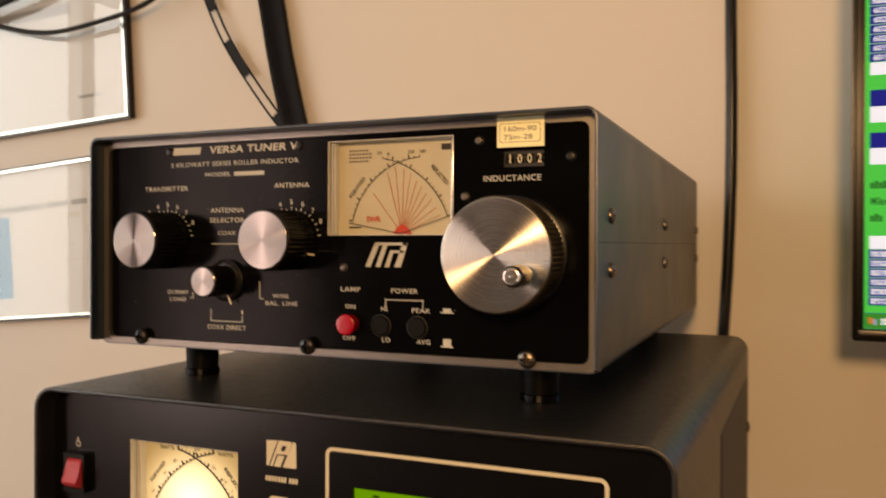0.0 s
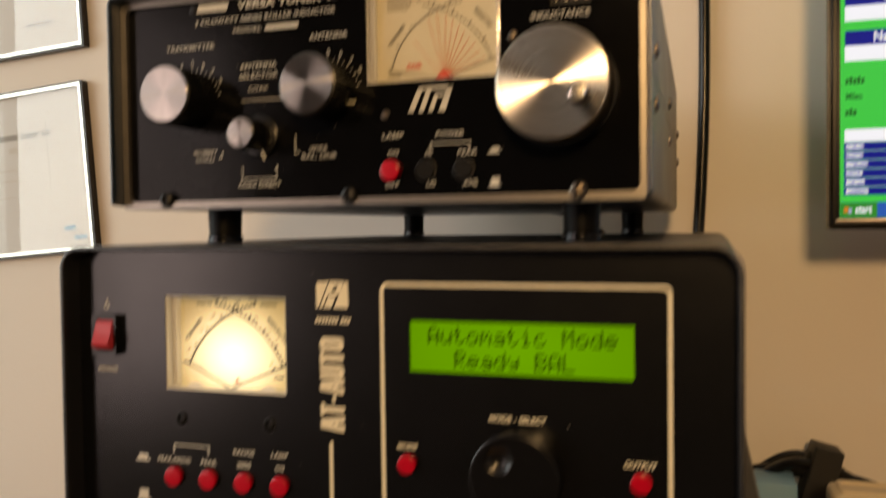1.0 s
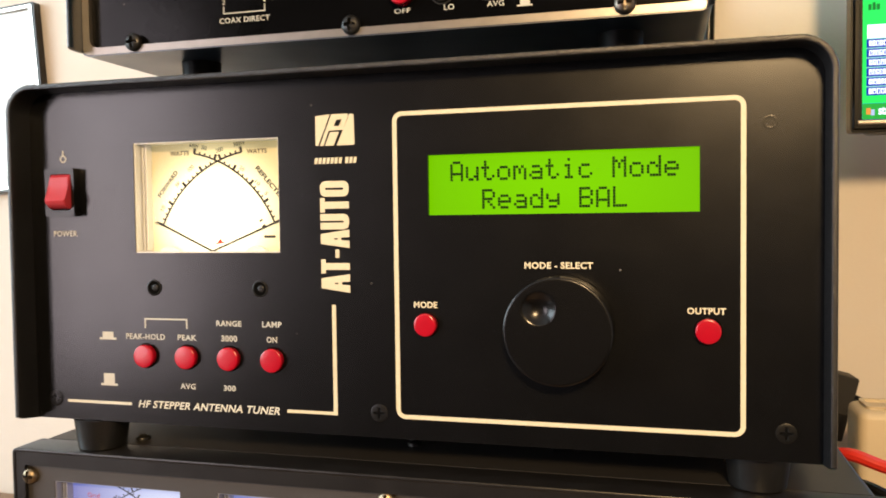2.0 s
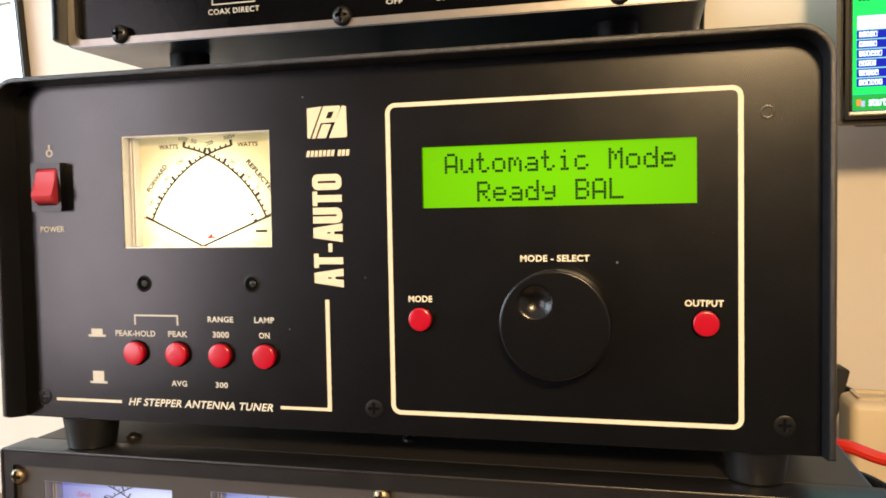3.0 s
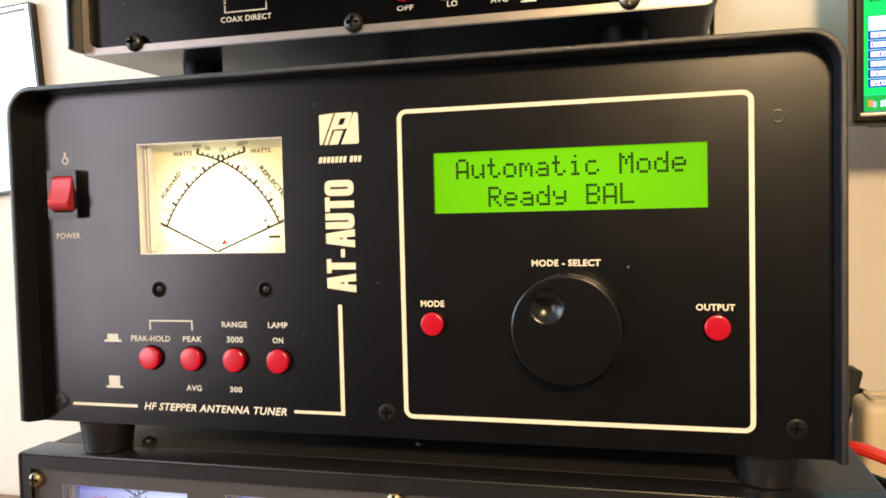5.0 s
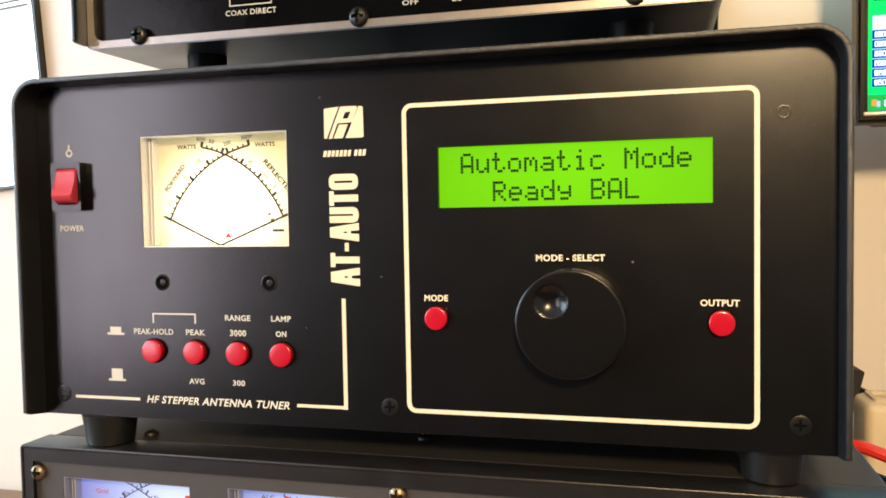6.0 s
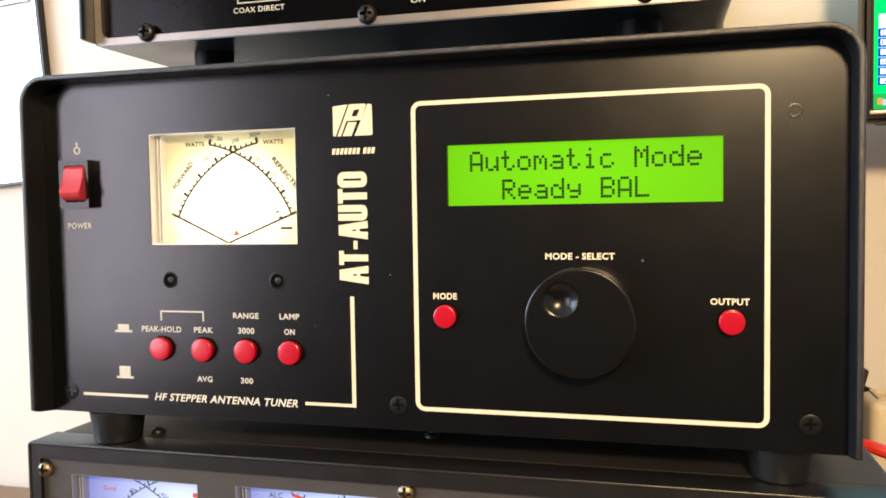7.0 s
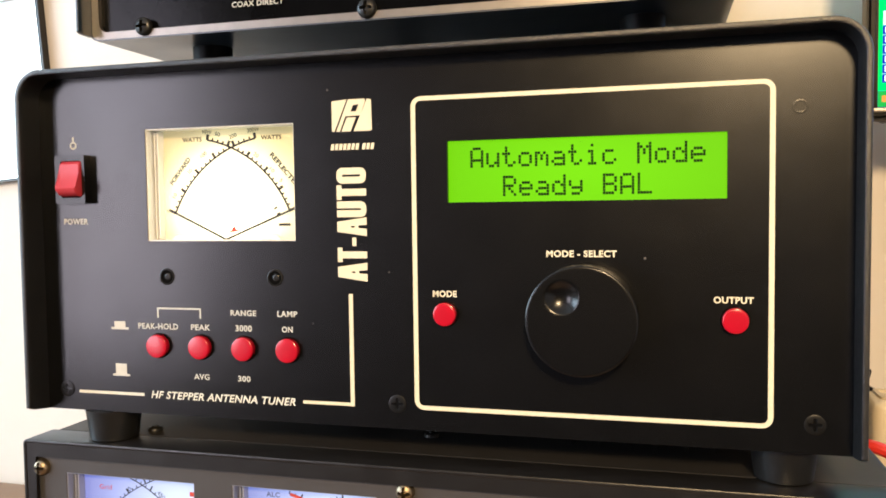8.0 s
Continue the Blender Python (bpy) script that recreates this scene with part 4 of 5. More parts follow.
for x0, x1, z0, tn in ((-0.0100, 0.0020, 1.2350, 50), (0.0330, 0.0445, 1.2398, -48)):
    lettering("dial_word", "FORWARD" if tn > 0 else "REFLECTED", x0, x1, z0, z0 + 0.0020, YM, INK_BLACK, mm, turn=tn, bold=0.02)
for words, cx, cz in (("20", 0.0078, 1.2520), ("0", 0.0125, 1.2512), ("200", 0.0242, 1.2518), ("300", 0.0300, 1.2518)):
    lettering("dial_figure", words, cx - 0.0006 * len(words), cx + 0.0006 * len(words), cz - 0.0008, cz + 0.0008, YM, INK_BLACK, mm)
part("needle", ribbon([(0.0195, 1.2140), (0.0430, 1.2218)], 0.0003, YM - 0.001), INK_BLACK, mm, smooth=False)
part("needle", ribbon([(0.0195, 1.2140), (-0.0080, 1.2192)], 0.0003, YM - 0.0012), INK_BLACK, mm, smooth=False)

part("meter_edge", box(MM[1] - 0.0016, MM[1] - 0.0004, MP + 0.0008, MP + 0.0050, MM[2] + 0.0006, MM[3] - 0.0006, 0.0003, 2), CHROME, mm, "bright strip along the meter's edge")

# turns counter
cnt = part("turns_counter", box(CW[0] - 0.001, CW[1] + 0.001, MP + 0.0022, MP + 0.0030, CW[2] - 0.001, CW[3] + 0.001), BLACK_MATT, man, "black turns counter with white figures", smooth=False)
for k, ch in enumerate("1002"):
    x = CW[0] + 0.0012 + k * 0.0044
    part("counter_wheel", lathe([(0.0, 0.0), (0.0036, 0.0), (0.0036, 0.0036), (0.0, 0.0036)], (x - 0.0002, MP + 0.0052, 1.2461), "x", 28), BLACK_GLOSS, cnt)
    lettering("counter_figure", ch, x + (0.0013 if ch == "1" else 0.0006), x + (0.0020 if ch == "1" else 0.0026), 1.2442, 1.2480, MP + 0.0014, INK, cnt, bold=0.01)
tag = thing("sticker", "small yellowed paper sticker on the manual tuner's front edge", "sticker")
part("paper", box(0.0690, 0.0900, MP - 0.0026, MP - 0.0023, 1.2506, 1.2640), PAPER_TAG, tag, smooth=False)
part("writing", ring(rrect(0.0701, 0.0884, 1.2527, 1.2608, 0.0010, 4), rrect(0.0703, 0.0882, 1.2529, 1.2606, 0.0009, 4), MP - 0.0027, MP - 0.0025), INK_DARK, tag, smooth=False)
lettering("writing", "160m-90", 0.0724, 0.0866, 1.2573, 1.2595, MP - 0.0027, INK_DARK, tag)
lettering("writing", "75m-28", 0.0722, 0.0848, 1.2538, 1.2560, MP - 0.0027, INK_DARK, tag)



def silver_knob(x, z, r, y_back, y_front, label, skirt=0, notch=40, cap=0.93, grip=None):
    """A black knurled knob with a turned aluminium face."""
    bm = bmesh.new()
    seg = notch * 4
    rings = []
    for y, rr, wave in ((y_back, r, 1), (y_front + 0.0022, r, 1), (y_front + 0.0012, r * 0.985, 0.6), (y_front + 0.0010, r * cap, 0)):
        rings.append([bm.verts.new((x + (rr - 0.0005 * wave * (k % 4 in (0, 3))) * math.cos(2 * math.pi * k / seg), y, z + (rr - 0.0005 * wave * (k % 4 in (0, 3))) * math.sin(2 * math.pi * k / seg))) for k in range(seg)])
    for a, b in zip(rings, rings[1:]):
        for k in range(seg):
            j = (k + 1) % seg
            bm.faces.new((a[k], b[k], b[j], a[j]))
    knob = part("knob", bm, grip or BLACK_GLOSS, man, label)
    part("knob_face", lathe([(r * cap, y_front + 0.0014), (r * cap, y_front + 0.0003), (r * cap - 0.0004, y_front), (r * 0.5, y_front - 0.00008), (r * 0.02, y_front - 0.00012), (0.0, y_front - 0.00012)], (x, 0, z), "y", 96), SPUN[(x, z)], knob, "turned aluminium face")
    if skirt:
        part("knob_skirt", lathe([(skirt, y_back), (skirt, y_back - 0.0022), (skirt - 0.002, y_back - 0.003), (r * 0.9, y_back - 0.003)], (x, 0, z), "y", 48), BLACK_GLOSS, knob)
    return knob


def spun_metal(cx, cz):
    """Aluminium with fine rings turned round the knob's axis."""
    # left faces get a darker base to hold down the windows' glare
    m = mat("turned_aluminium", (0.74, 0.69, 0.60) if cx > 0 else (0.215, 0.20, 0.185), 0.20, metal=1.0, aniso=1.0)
    nt = m.node_tree
    b = nt.nodes["Principled BSDF"]
    tc = nt.nodes.new("ShaderNodeTexCoord")
    sub = nt.nodes.new("ShaderNodeVectorMath")
    sub.operation = "SUBTRACT"
    sub.inputs[1].default_value = (cx, 0, cz)
    nrm = nt.nodes.new("ShaderNodeVectorMath")
    nrm.operation = "NORMALIZE"
    nt.links.new(tc.outputs["Object"], sub.inputs[0])
    ln = nt.nodes.new("ShaderNodeVectorMath")
    ln.operation = "LENGTH"
    nz = nt.nodes.new("ShaderNodeTexNoise")
    nz.noise_dimensions = "1D"
    nz.inputs["Scale"].default_value, nz.inputs["Detail"].default_value = 5200, 2
    mr = nt.nodes.new("ShaderNodeMapRange")
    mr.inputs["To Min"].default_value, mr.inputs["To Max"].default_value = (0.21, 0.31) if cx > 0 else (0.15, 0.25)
    flat = nt.nodes.new("ShaderNodeVectorMath")
    flat.operation = "MULTIPLY"
    flat.inputs[1].default_value = (1, 0, 1)
    nt.links.new(sub.outputs["Vector"], flat.inputs[0])
    nt.links.new(flat.outputs["Vector"], ln.inputs[0])
    nt.links.new(flat.outputs["Vector"], nrm.inputs[0])
    nt.links.new(nrm.outputs["Vector"], b.inputs["Tangent"])
    nt.links.new(ln.outputs["Value"], nz.inputs["W"])
    nt.links.new(nz.outputs["Fac"], mr.inputs["Value"])
    nt.links.new(mr.outputs["Result"], b.inputs["Roughness"])
    return m


KNOBS = ((-0.1133, 1.2106), (-0.0371, 1.2108), (-0.0748, 1.1907), (0.0744, 1.2047), (0.0879, 1.1967))
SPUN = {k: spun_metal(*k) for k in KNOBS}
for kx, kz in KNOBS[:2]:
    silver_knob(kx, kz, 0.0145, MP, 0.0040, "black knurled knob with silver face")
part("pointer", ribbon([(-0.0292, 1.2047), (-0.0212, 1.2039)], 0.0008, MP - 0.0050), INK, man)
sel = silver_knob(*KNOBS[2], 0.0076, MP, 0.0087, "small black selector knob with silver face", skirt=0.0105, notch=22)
part("pointer", ribbon([(-0.0725, 1.1832), (-0.0705, 1.1790)], 0.0009, MP - 0.0032), INK, man)
big = silver_knob(*KNOBS[3], 0.0245, MP, 0.0068, "large black knurled crank knob with turned silver face", skirt=0.0255, notch=72, cap=0.965, grip=WORN_KNURL)
HC = (KNOBS[4][0], 0.0040, KNOBS[4][1])
grip = part("crank_handle", lathe([(0.0036, 0.0), (0.0036, -0.0035), (0.0040, -0.0040), (0.0040, -0.0125), (0.0043, -0.0128), (0.0043, -0.0140), (0.0034, -0.0147), (0.0, -0.0147)], HC, "y", 36), BLACK_SCREW, big, "small knurled crank handle")
part("handle_cap", lathe([(0.0035, -0.0146), (0.0035, -0.0158), (0.0032, -0.0163), (0.0028, -0.0164), (0.0026, -0.0162), (0.0007, -0.0163), (0.0005, -0.0165), (0.0, -0.0165)], HC, "y", 36), CHROME, grip, "bright turned cap")
for k in range(26):
    a = 2 * math.pi * k / 26
    part("grip_ridge", tube([(HC[0] + 0.0041 * math.cos(a), HC[1] - 0.0042, HC[2] + 0.0041 * math.sin(a)), (HC[0] + 0.0041 * math.cos(a), HC[1] - 0.0120, HC[2] + 0.0041 * math.sin(a))], 0.00022, 5), HANDLE, grip)
push_button(man, -0.0046, 1.1715, 0.0049, MP, 0.0050, RED, "round red push button")
for bx in (0.0118, 0.0302):
    part("push_button", lathe([(0.0043, 0.0005), (0.0043, -0.0008), (0.0040, -0.0011), (0.0, -0.0011)], (bx, MP, 1.1714), "y", 32), FOOT, man, "flat round black push button")
    part("button_ring", lathe([(0.0052, 0.0), (0.0052, -0.0004), (0.0049, -0.0005), (0.0046, 0.0)], (bx, MP, 1.1714), "y", 36), BLACK_MATT, man)

# print on its panel
YQ = MP - 0.00012
for words, x0, x1, z0, z1, b, sl in (("VERSA TUNER V", -0.0860, -0.0330, 1.2548, 1.2585, 0.03, 0.12), ("3 KILOWATT SERIES ROLLER INDUCTOR", -0.1110, -0.0330, 1.2485, 1.2508, 0.008, 0), ("MODEL", -0.0890, -0.0730, 1.2432, 1.2452, 0.01, 0),
                                     ("TRANSMITTER", -0.1285, -0.1000, 1.2364, 1.2388, 0.01, 0), ("ANTENNA", -0.0470, -0.0270, 1.2364, 1.2388, 0.01, 0), ("ANTENNA", -0.0855, -0.0650, 1.2248, 1.2272, 0.01, 0), ("SELECTOR", -0.0860, -0.0645, 1.2198, 1.2222, 0.01, 0), ("COAX", -0.0810, -0.0700, 1.2135, 1.2155, 0.005, 0),
                                     ("INDUCTANCE", 0.0620, 0.0880, 1.2364, 1.2390, 0.01, 0), ("LAMP", -0.0095, 0.0010, 1.1868, 1.1890, 0.01, 0), ("POWER", 0.0170, 0.0305, 1.1866, 1.1888, 0.01, 0), ("ON", -0.0070, -0.0018, 1.1788, 1.1808, 0.01, 0), ("OFF", -0.0084, -0.0016, 1.1640, 1.1660, 0.01, 0),
                                     ("HI", 0.0118, 0.0150, 1.1782, 1.1803, 0.01, 0), ("LO", 0.0124, 0.0166, 1.1639, 1.1661, 0.01, 0), ("PEAK", 0.0275, 0.0368, 1.1780, 1.1800, 0.01, 0), ("AVG", 0.0299, 0.0367, 1.1638, 1.1660, 0.01, 0), ("DUMMY", -0.1130, -0.0995, 1.1830, 1.1850, 0.008, 0), ("LOAD", -0.1118, -0.1012, 1.1794, 1.1814, 0.008, 0),
                                     ("WIRE", -0.0480, -0.0385, 1.1826, 1.1846, 0.008, 0), ("BAL. LINE", -0.0520, -0.0335, 1.1790, 1.1810, 0.008, 0), ("COAX DIRECT", -0.0874, -0.0637, 1.1658, 1.1681, 0.01, 0), ("2", -0.0860, -0.0846, 1.1738, 1.1758, 0.005, 0), ("1", -0.0665, -0.0655, 1.1738, 1.1758, 0.005, 0)):
    lettering("panel_word", words, x0, x1, z0, z1, YQ, INK_GREY, man, bold=b, slant=sl, spacing=1.06)
part("maker_bar", slab([(-0.1100, 1.2548), (-0.0925, 1.2548), (-0.0915, 1.2585), (-0.1090, 1.2585)], YQ, MP), INK_GREY, man, smooth=False)
part("model_bar", box(-0.0710, -0.0530, YQ, MP, 1.2432, 1.2452), INK_GREY, man, smooth=False)
for pts in ([(0.0035, 1.1985), (0.0062, 1.1985), (0.0110, 1.2092), (0.0083, 1.2092)], [(0.0085, 1.2085), (0.0250, 1.2085), (0.0253, 1.2098), (0.0088, 1.2098)], [(0.0088, 1.1985), (0.0112, 1.1985), (0.0152, 1.2088), (0.0128, 1.2088)], [(0.0135, 1.1985), (0.0158, 1.1985), (0.0180, 1.2050), (0.0230, 1.2050), (0.0234, 1.2062), (0.0165, 1.2062)], [(0.0185, 1.1985), (0.0218, 1.1985), (0.0255, 1.2098), (0.0230, 1.2098)]):
    part("emblem", slab(pts, YQ, MP), INK_GREY, man, smooth=False)
for cx in (-0.1133, -0.0371):
    tk = bmesh.new()
    for a in range(10, 141, 10):
        c, q = math.cos(radians(a)), math.sin(radians(a))
        ribbon([(cx + 0.0152 * c, 1.2105 + 0.0152 * q), (cx + (0.0168 if a % 20 == 10 else 0.0160) * c, 1.2105 + (0.0168 if a % 20 == 10 else 0.0160) * q)], 0.0004, YQ, tk)
    part("scale_ticks", tk, INK_GREY, man, smooth=False)
    for n in range(3, 9):
        a = radians(90 + (5 - n) * 20)
        fx, fz, w = cx + 0.0190 * math.cos(a), 1.2105 + 0.0190 * math.sin(a), 0.0008
        lettering("scale_figure", str(n), fx - w, fx + w, fz - 0.0012, fz + 0.0012, YQ, INK_GREY, man, bold=0.005)
for pts in ([(0.0142, 1.1800), (0.0142, 1.1838)], [(0.0139, 1.1835), (0.0333, 1.1835)], [(0.0330, 1.1838), (0.0330, 1.1802)], [(-0.0853, 1.1730), (-0.0853, 1.1698)], [(-0.0856, 1.1700), (-0.0657, 1.1700)], [(-0.0660, 1.1698), (-0.0660, 1.1730)],
            [(-0.0985, 1.1812), (-0.0965, 1.1812)], [(-0.0967, 1.1810), (-0.0967, 1.1840)], [(-0.0555, 1.1905), (-0.0555, 1.1818)], [(-0.0557, 1.1820), (-0.0530, 1.1820)], [(-0.0850, 1.2090), (-0.0620, 1.2090)]):
    part("bracket_line", ribbon(pts, 0.00042, YQ - 0.00003 * (pts[0][1] != pts[1][1])), INK_GREY, man, smooth=False)
for cz, up in ((1.1782, 0.0016), (1.1630, 0.0032)):
    part("switch_symbol", slab([(0.0418, cz), (0.0478, cz), (0.0478, cz + 0.0006), (0.0468, cz + 0.0006), (0.0468, cz + 0.0006 + up), (0.0430, cz + 0.0006 + up), (0.0430, cz + 0.0006), (0.0418, cz + 0.0006)], YQ, MP), INK_GREY, man, smooth=False)

# ---- on the wall ----


def picture(right, bottom, width, height, tilt, label, marks):
    """A framed certificate, hung a little askew: its lower right corner and its turn are given."""
    pic = thing("picture_frame", label, "picture", "framed certificates")
    fr = ring(rrect(-width, 0, 0, height, 0.0015, 2), rrect(-width + 0.003, -0.003, 0.003, height - 0.003, 0.001, 2), -0.011, -0.001)
    part("frame", fr, FRAME_BLACK, pic, "slim dark metal frame")
    part("frame_edge", ring(rrect(-width + 0.0028, -0.0028, 0.0028, height - 0.0028, 0.001, 2), rrect(-width + 0.0058, -0.0058, 0.0058, height - 0.0058, 0.001, 2), -0.0118, -0.004), ALU, pic, "polished silver inner edge")
    part("certificate", box(-width + 0.0045, -0.0045, -0.0040, -0.0037, 0.0045, height - 0.0045), PAPER, pic, smooth=False)
    part("backing", box(-width + 0.004, -0.004, -0.0036, -0.0005, 0.004, height - 0.004), BLACK_MATT, pic, smooth=False)
    for x0, x1, z0, z1, ink in marks:
        part("writing", box(x0, x1, -0.0043, -0.0041, z0, z1), ink, pic, smooth=False)
    pane = part("pane", glass_sheet(-width + 0.0065, -0.0065, -0.0075, -0.0068, 0.0065, height - 0.0065), GLASS, pic, smooth=False)
    pane.visible_shadow = False
    pic.matrix_world = pose(right, YB, bottom, 0, -tilt, 0)
    return pic


FRAME_BLACK = mat("dark_frame_metal", (0.03, 0.028, 0.026), 0.25, metal=0.6, vary=0.2, scale=100)
INK_BLUE = mat("blue_ink", (0.10, 0.32, 0.50), 0.7)
PRINT_GREY = mat("grey_print", (0.34, 0.33, 0.31), 0.8)
PRINT_PALE = mat("pale_print", (0.62, 0.60, 0.56), 0.8)
picture(-0.567, 1.366, 0.40, 0.28, 3.5, "framed certificate behind glass hanging askew on the wall", ((-0.09, -0.05, 0.036, 0.040, PRINT_GREY), (-0.34, -0.22, 0.05, 0.054, PRINT_PALE), (-0.34, -0.24, 0.075, 0.079, PRINT_PALE), (-0.30, -0.10, 0.15, 0.165, PRINT_GREY)))
picture(-0.556, 1.122, 0.40, 0.205, 4.5, "framed certificate behind glass with blue print, hanging askew", ((-0.105, -0.078, 0.146, 0.153, PRINT_GREY), (-0.150, -0.110, 0.146, 0.153, PRINT_GREY), (-0.072, -0.060, 0.146, 0.153, PRINT_GREY), (-0.125, -0.092, 0.130, 0.137, PRINT_PALE), (-0.30, -0.16, 0.146, 0.153, PRINT_GREY),
        (-0.20, -0.065, 0.0745, 0.0758, PRINT_PALE), (-0.0660, -0.0650, 0.0758, 0.165, PRINT_PALE), (-0.14, -0.10, 0.095, 0.097, PRINT_PALE), (-0.16, -0.11, 0.108, 0.110, PRINT_PALE), (-0.050, -0.033, 0.028, 0.033, INK_BLUE), (-0.036, -0.018, 0.016, 0.020, INK_BLUE), (-0.28, -0.22, 0.03, 0.14, INK_BLUE)))

cable = thing("wall_cable", "thick black coaxial cable running down the wall", "cable")
part("jacket", tube([(0.1385, 0.470, 2.35), (0.1380, 0.470, 1.75), (0.1375, 0.470, 1.45), (0.1385, 0.470, 1.33), (0.1375, 0.470, 1.24), (0.1335, 0.470, 1.15), (0.126, 0.468, 1.05), (0.12, 0.455, 0.98)], 0.0052, 12), BLACK_GLOSS, cable)


def smooth_line(pts, n=8):
    out = []
    P = [Vector(q) for q in pts]
    for i in range(len(P) - 1):
        p0, p1, p2, p3 = P[max(0, i - 1)], P[i], P[i + 1], P[min(len(P) - 1, i + 2)]
        for k in range(n):
            t = k / n
            q = 0.5 * (2 * p1 + (p2 - p0) * t + (2 * p0 - 5 * p1 + 4 * p2 - p3) * t * t + (3 * p1 - p0 - 3 * p2 + p3) * t ** 3)
            out.append(tuple(q))
    return out + [tuple(P[-1])]


def woven(name, colour):
    m = mat(name, colour, 0.6, vary=0.3, scale=200, spec=0.15)
    nt = m.node_tree
    tc = nt.nodes.new("ShaderNodeTexCoord")
    ck = nt.nodes.new("ShaderNodeTexVoronoi")
    ck.inputs["Scale"].default_value = 700
    bp = nt.nodes.new("ShaderNodeBump")
    bp.inputs["Strength"].default_value, bp.inputs["Distance"].default_value = 0.45, 0.0006
    nt.links.new(tc.outputs["Object"], ck.inputs["Vector"])
    nt.links.new(ck.outputs["Distance"], bp.inputs["Height"])
    nt.links.new(bp.outputs["Normal"], nt.nodes["Principled BSDF"].inputs["Normal"])
    return m


SLEEVE_DULL = woven("dull_black_sleeve", (0.007, 0.007, 0.008))
strap = thing("cable_sleeve", "wide black corrugated cable sleeve hanging down the wall", "cable")
sl = ribbon(smooth_line([(-0.416, 1.75), (-0.381, 1.58), (-0.360, 1.49), (-0.3475, 1.425), (-0.331, 1.357), (-0.313, 1.29), (-0.288, 1.20)]), 0.0295, 0.466, depth=0.0085)
bmesh.ops.bevel(sl, geom=[e for e in sl.edges if e.calc_face_angle(0) > 1.0], offset=0.003, segments=3, affect="EDGES")
part("sleeve", sl, SLEEVE_DULL, strap)
# ribs and shine only on the left half; the dull half imitates shade
RIB = mat("black_corrugated_plastic", (0.006, 0.006, 0.007), 0.30, vary=0.2, scale=200)
SLINE = smooth_line([(-0.416, 1.75), (-0.381, 1.58), (-0.360, 1.49), (-0.3475, 1.425), (-0.331, 1.357), (-0.313, 1.29), (-0.288, 1.20)])
ribs, run = bmesh.new(), 0.0
for (xa, za), (xb, zb) in zip(SLINE, SLINE[1:]):
    d = math.hypot(xb - xa, zb - za)
    ux, uz = (xb - xa) / d, (zb - za) / d
    while run < d:
        px, pz = xa + ux * run, za + uz * run
        if 1.22 < pz < 1.60:
            ring_pts = []
            for a in range(0, 91, 15):
                w = 0.0152 - 0.0150 * math.sin(radians(a))
                ring_pts.append((px + uz * w, 0.4700 - 0.0078 * math.sin(radians(a)) ** 0.5 if a else 0.4700, pz - ux * w))
            for (x1, y1, z1), (x2, y2, z2) in zip(ring_pts, ring_pts[1:]):
                v = [ribs.verts.new(c) for c in ((x1 - ux * 0.0009, y1, z1 - uz * 0.0009), (x1, y1 - 0.0011, z1), (x1 + ux * 0.0009, y1, z1 + uz * 0.0009), (x2 + ux * 0.0009, y2, z2 + uz * 0.0009), (x2, y2 - 0.0011, z2), (x2 - ux * 0.0009, y2, z2 - uz * 0.0009))]
                ribs.faces.new((v[0], v[1], v[4], v[5]))
                ribs.faces.new((v[1], v[2], v[3], v[4]))
        run += 0.0029
    run -= d
part("corrugation", ribs, RIB, strap, "ribbed shiny black plastic on the lit half only")

# flat ribbed twin-lead feed line with its windows
LADDER = mat("brown_black_polythene", (0.010, 0.008, 0.007), 0.55, vary=0.2, scale=90, spec=0.2)
feed = thing("twin_lead", "brown-black windowed twin-lead feed line hanging on the wall", "cable")
line = smooth_line([(-0.497, 1.64), (-0.470, 1.55), (-0.448, 1.500), (-0.424, 1.452), (-0.392, 1.405), (-0.350, 1.352), (-0.315, 1.315)], 10)
for side in (-1, 1):
    rail = []
    for k, (x, z) in enumerate(line):
        a, b = line[max(0, k - 1)], line[min(len(line) - 1, k + 1)]
        d = math.hypot(b[0] - a[0], b[1] - a[1])
        rail.append((x - side * (b[1] - a[1]) / d * 0.0052, 0.4700, z + side * (b[0] - a[0]) / d * 0.0052))
    part("wire", tube(rail[::3] + [rail[-1]], 0.0013, 8), LADDER, feed)
for k0, k1 in ((1, 9), (16, 23), (31, 40), (49, 58)):
    part("web", ribbon(line[k0:k1 + 1], 0.0112, 0.4694, depth=0.0012), LADDER, feed, smooth=False)
wire = thing("hanging_wire", "thin dark wire drooping in front of the pictures", "cable")
part("jacket", tube([(-0.90, 0.452, 1.53), (-0.776, 0.452, 1.497), (-0.71, 0.452, 1.482), (-0.652, 0.452, 1.480), (-0.553, 0.452, 1.492), (-0.500, 0.452, 1.512), (-0.44, 0.452, 1.56), (-0.40, 0.455, 1.66)], 0.0032, 8), LADDER, wire)
wire2 = thing("hanging_wire", "thick dark cable crossing above the picture", "cable")
part("jacket", tube([(-1.0, 0.450, 1.50), (-0.80, 0.450, 1.523), (-0.70, 0.450, 1.545), (-0.55, 0.450, 1.60), (-0.42, 0.452, 1.72)], 0.006, 10), LADDER, wire2)

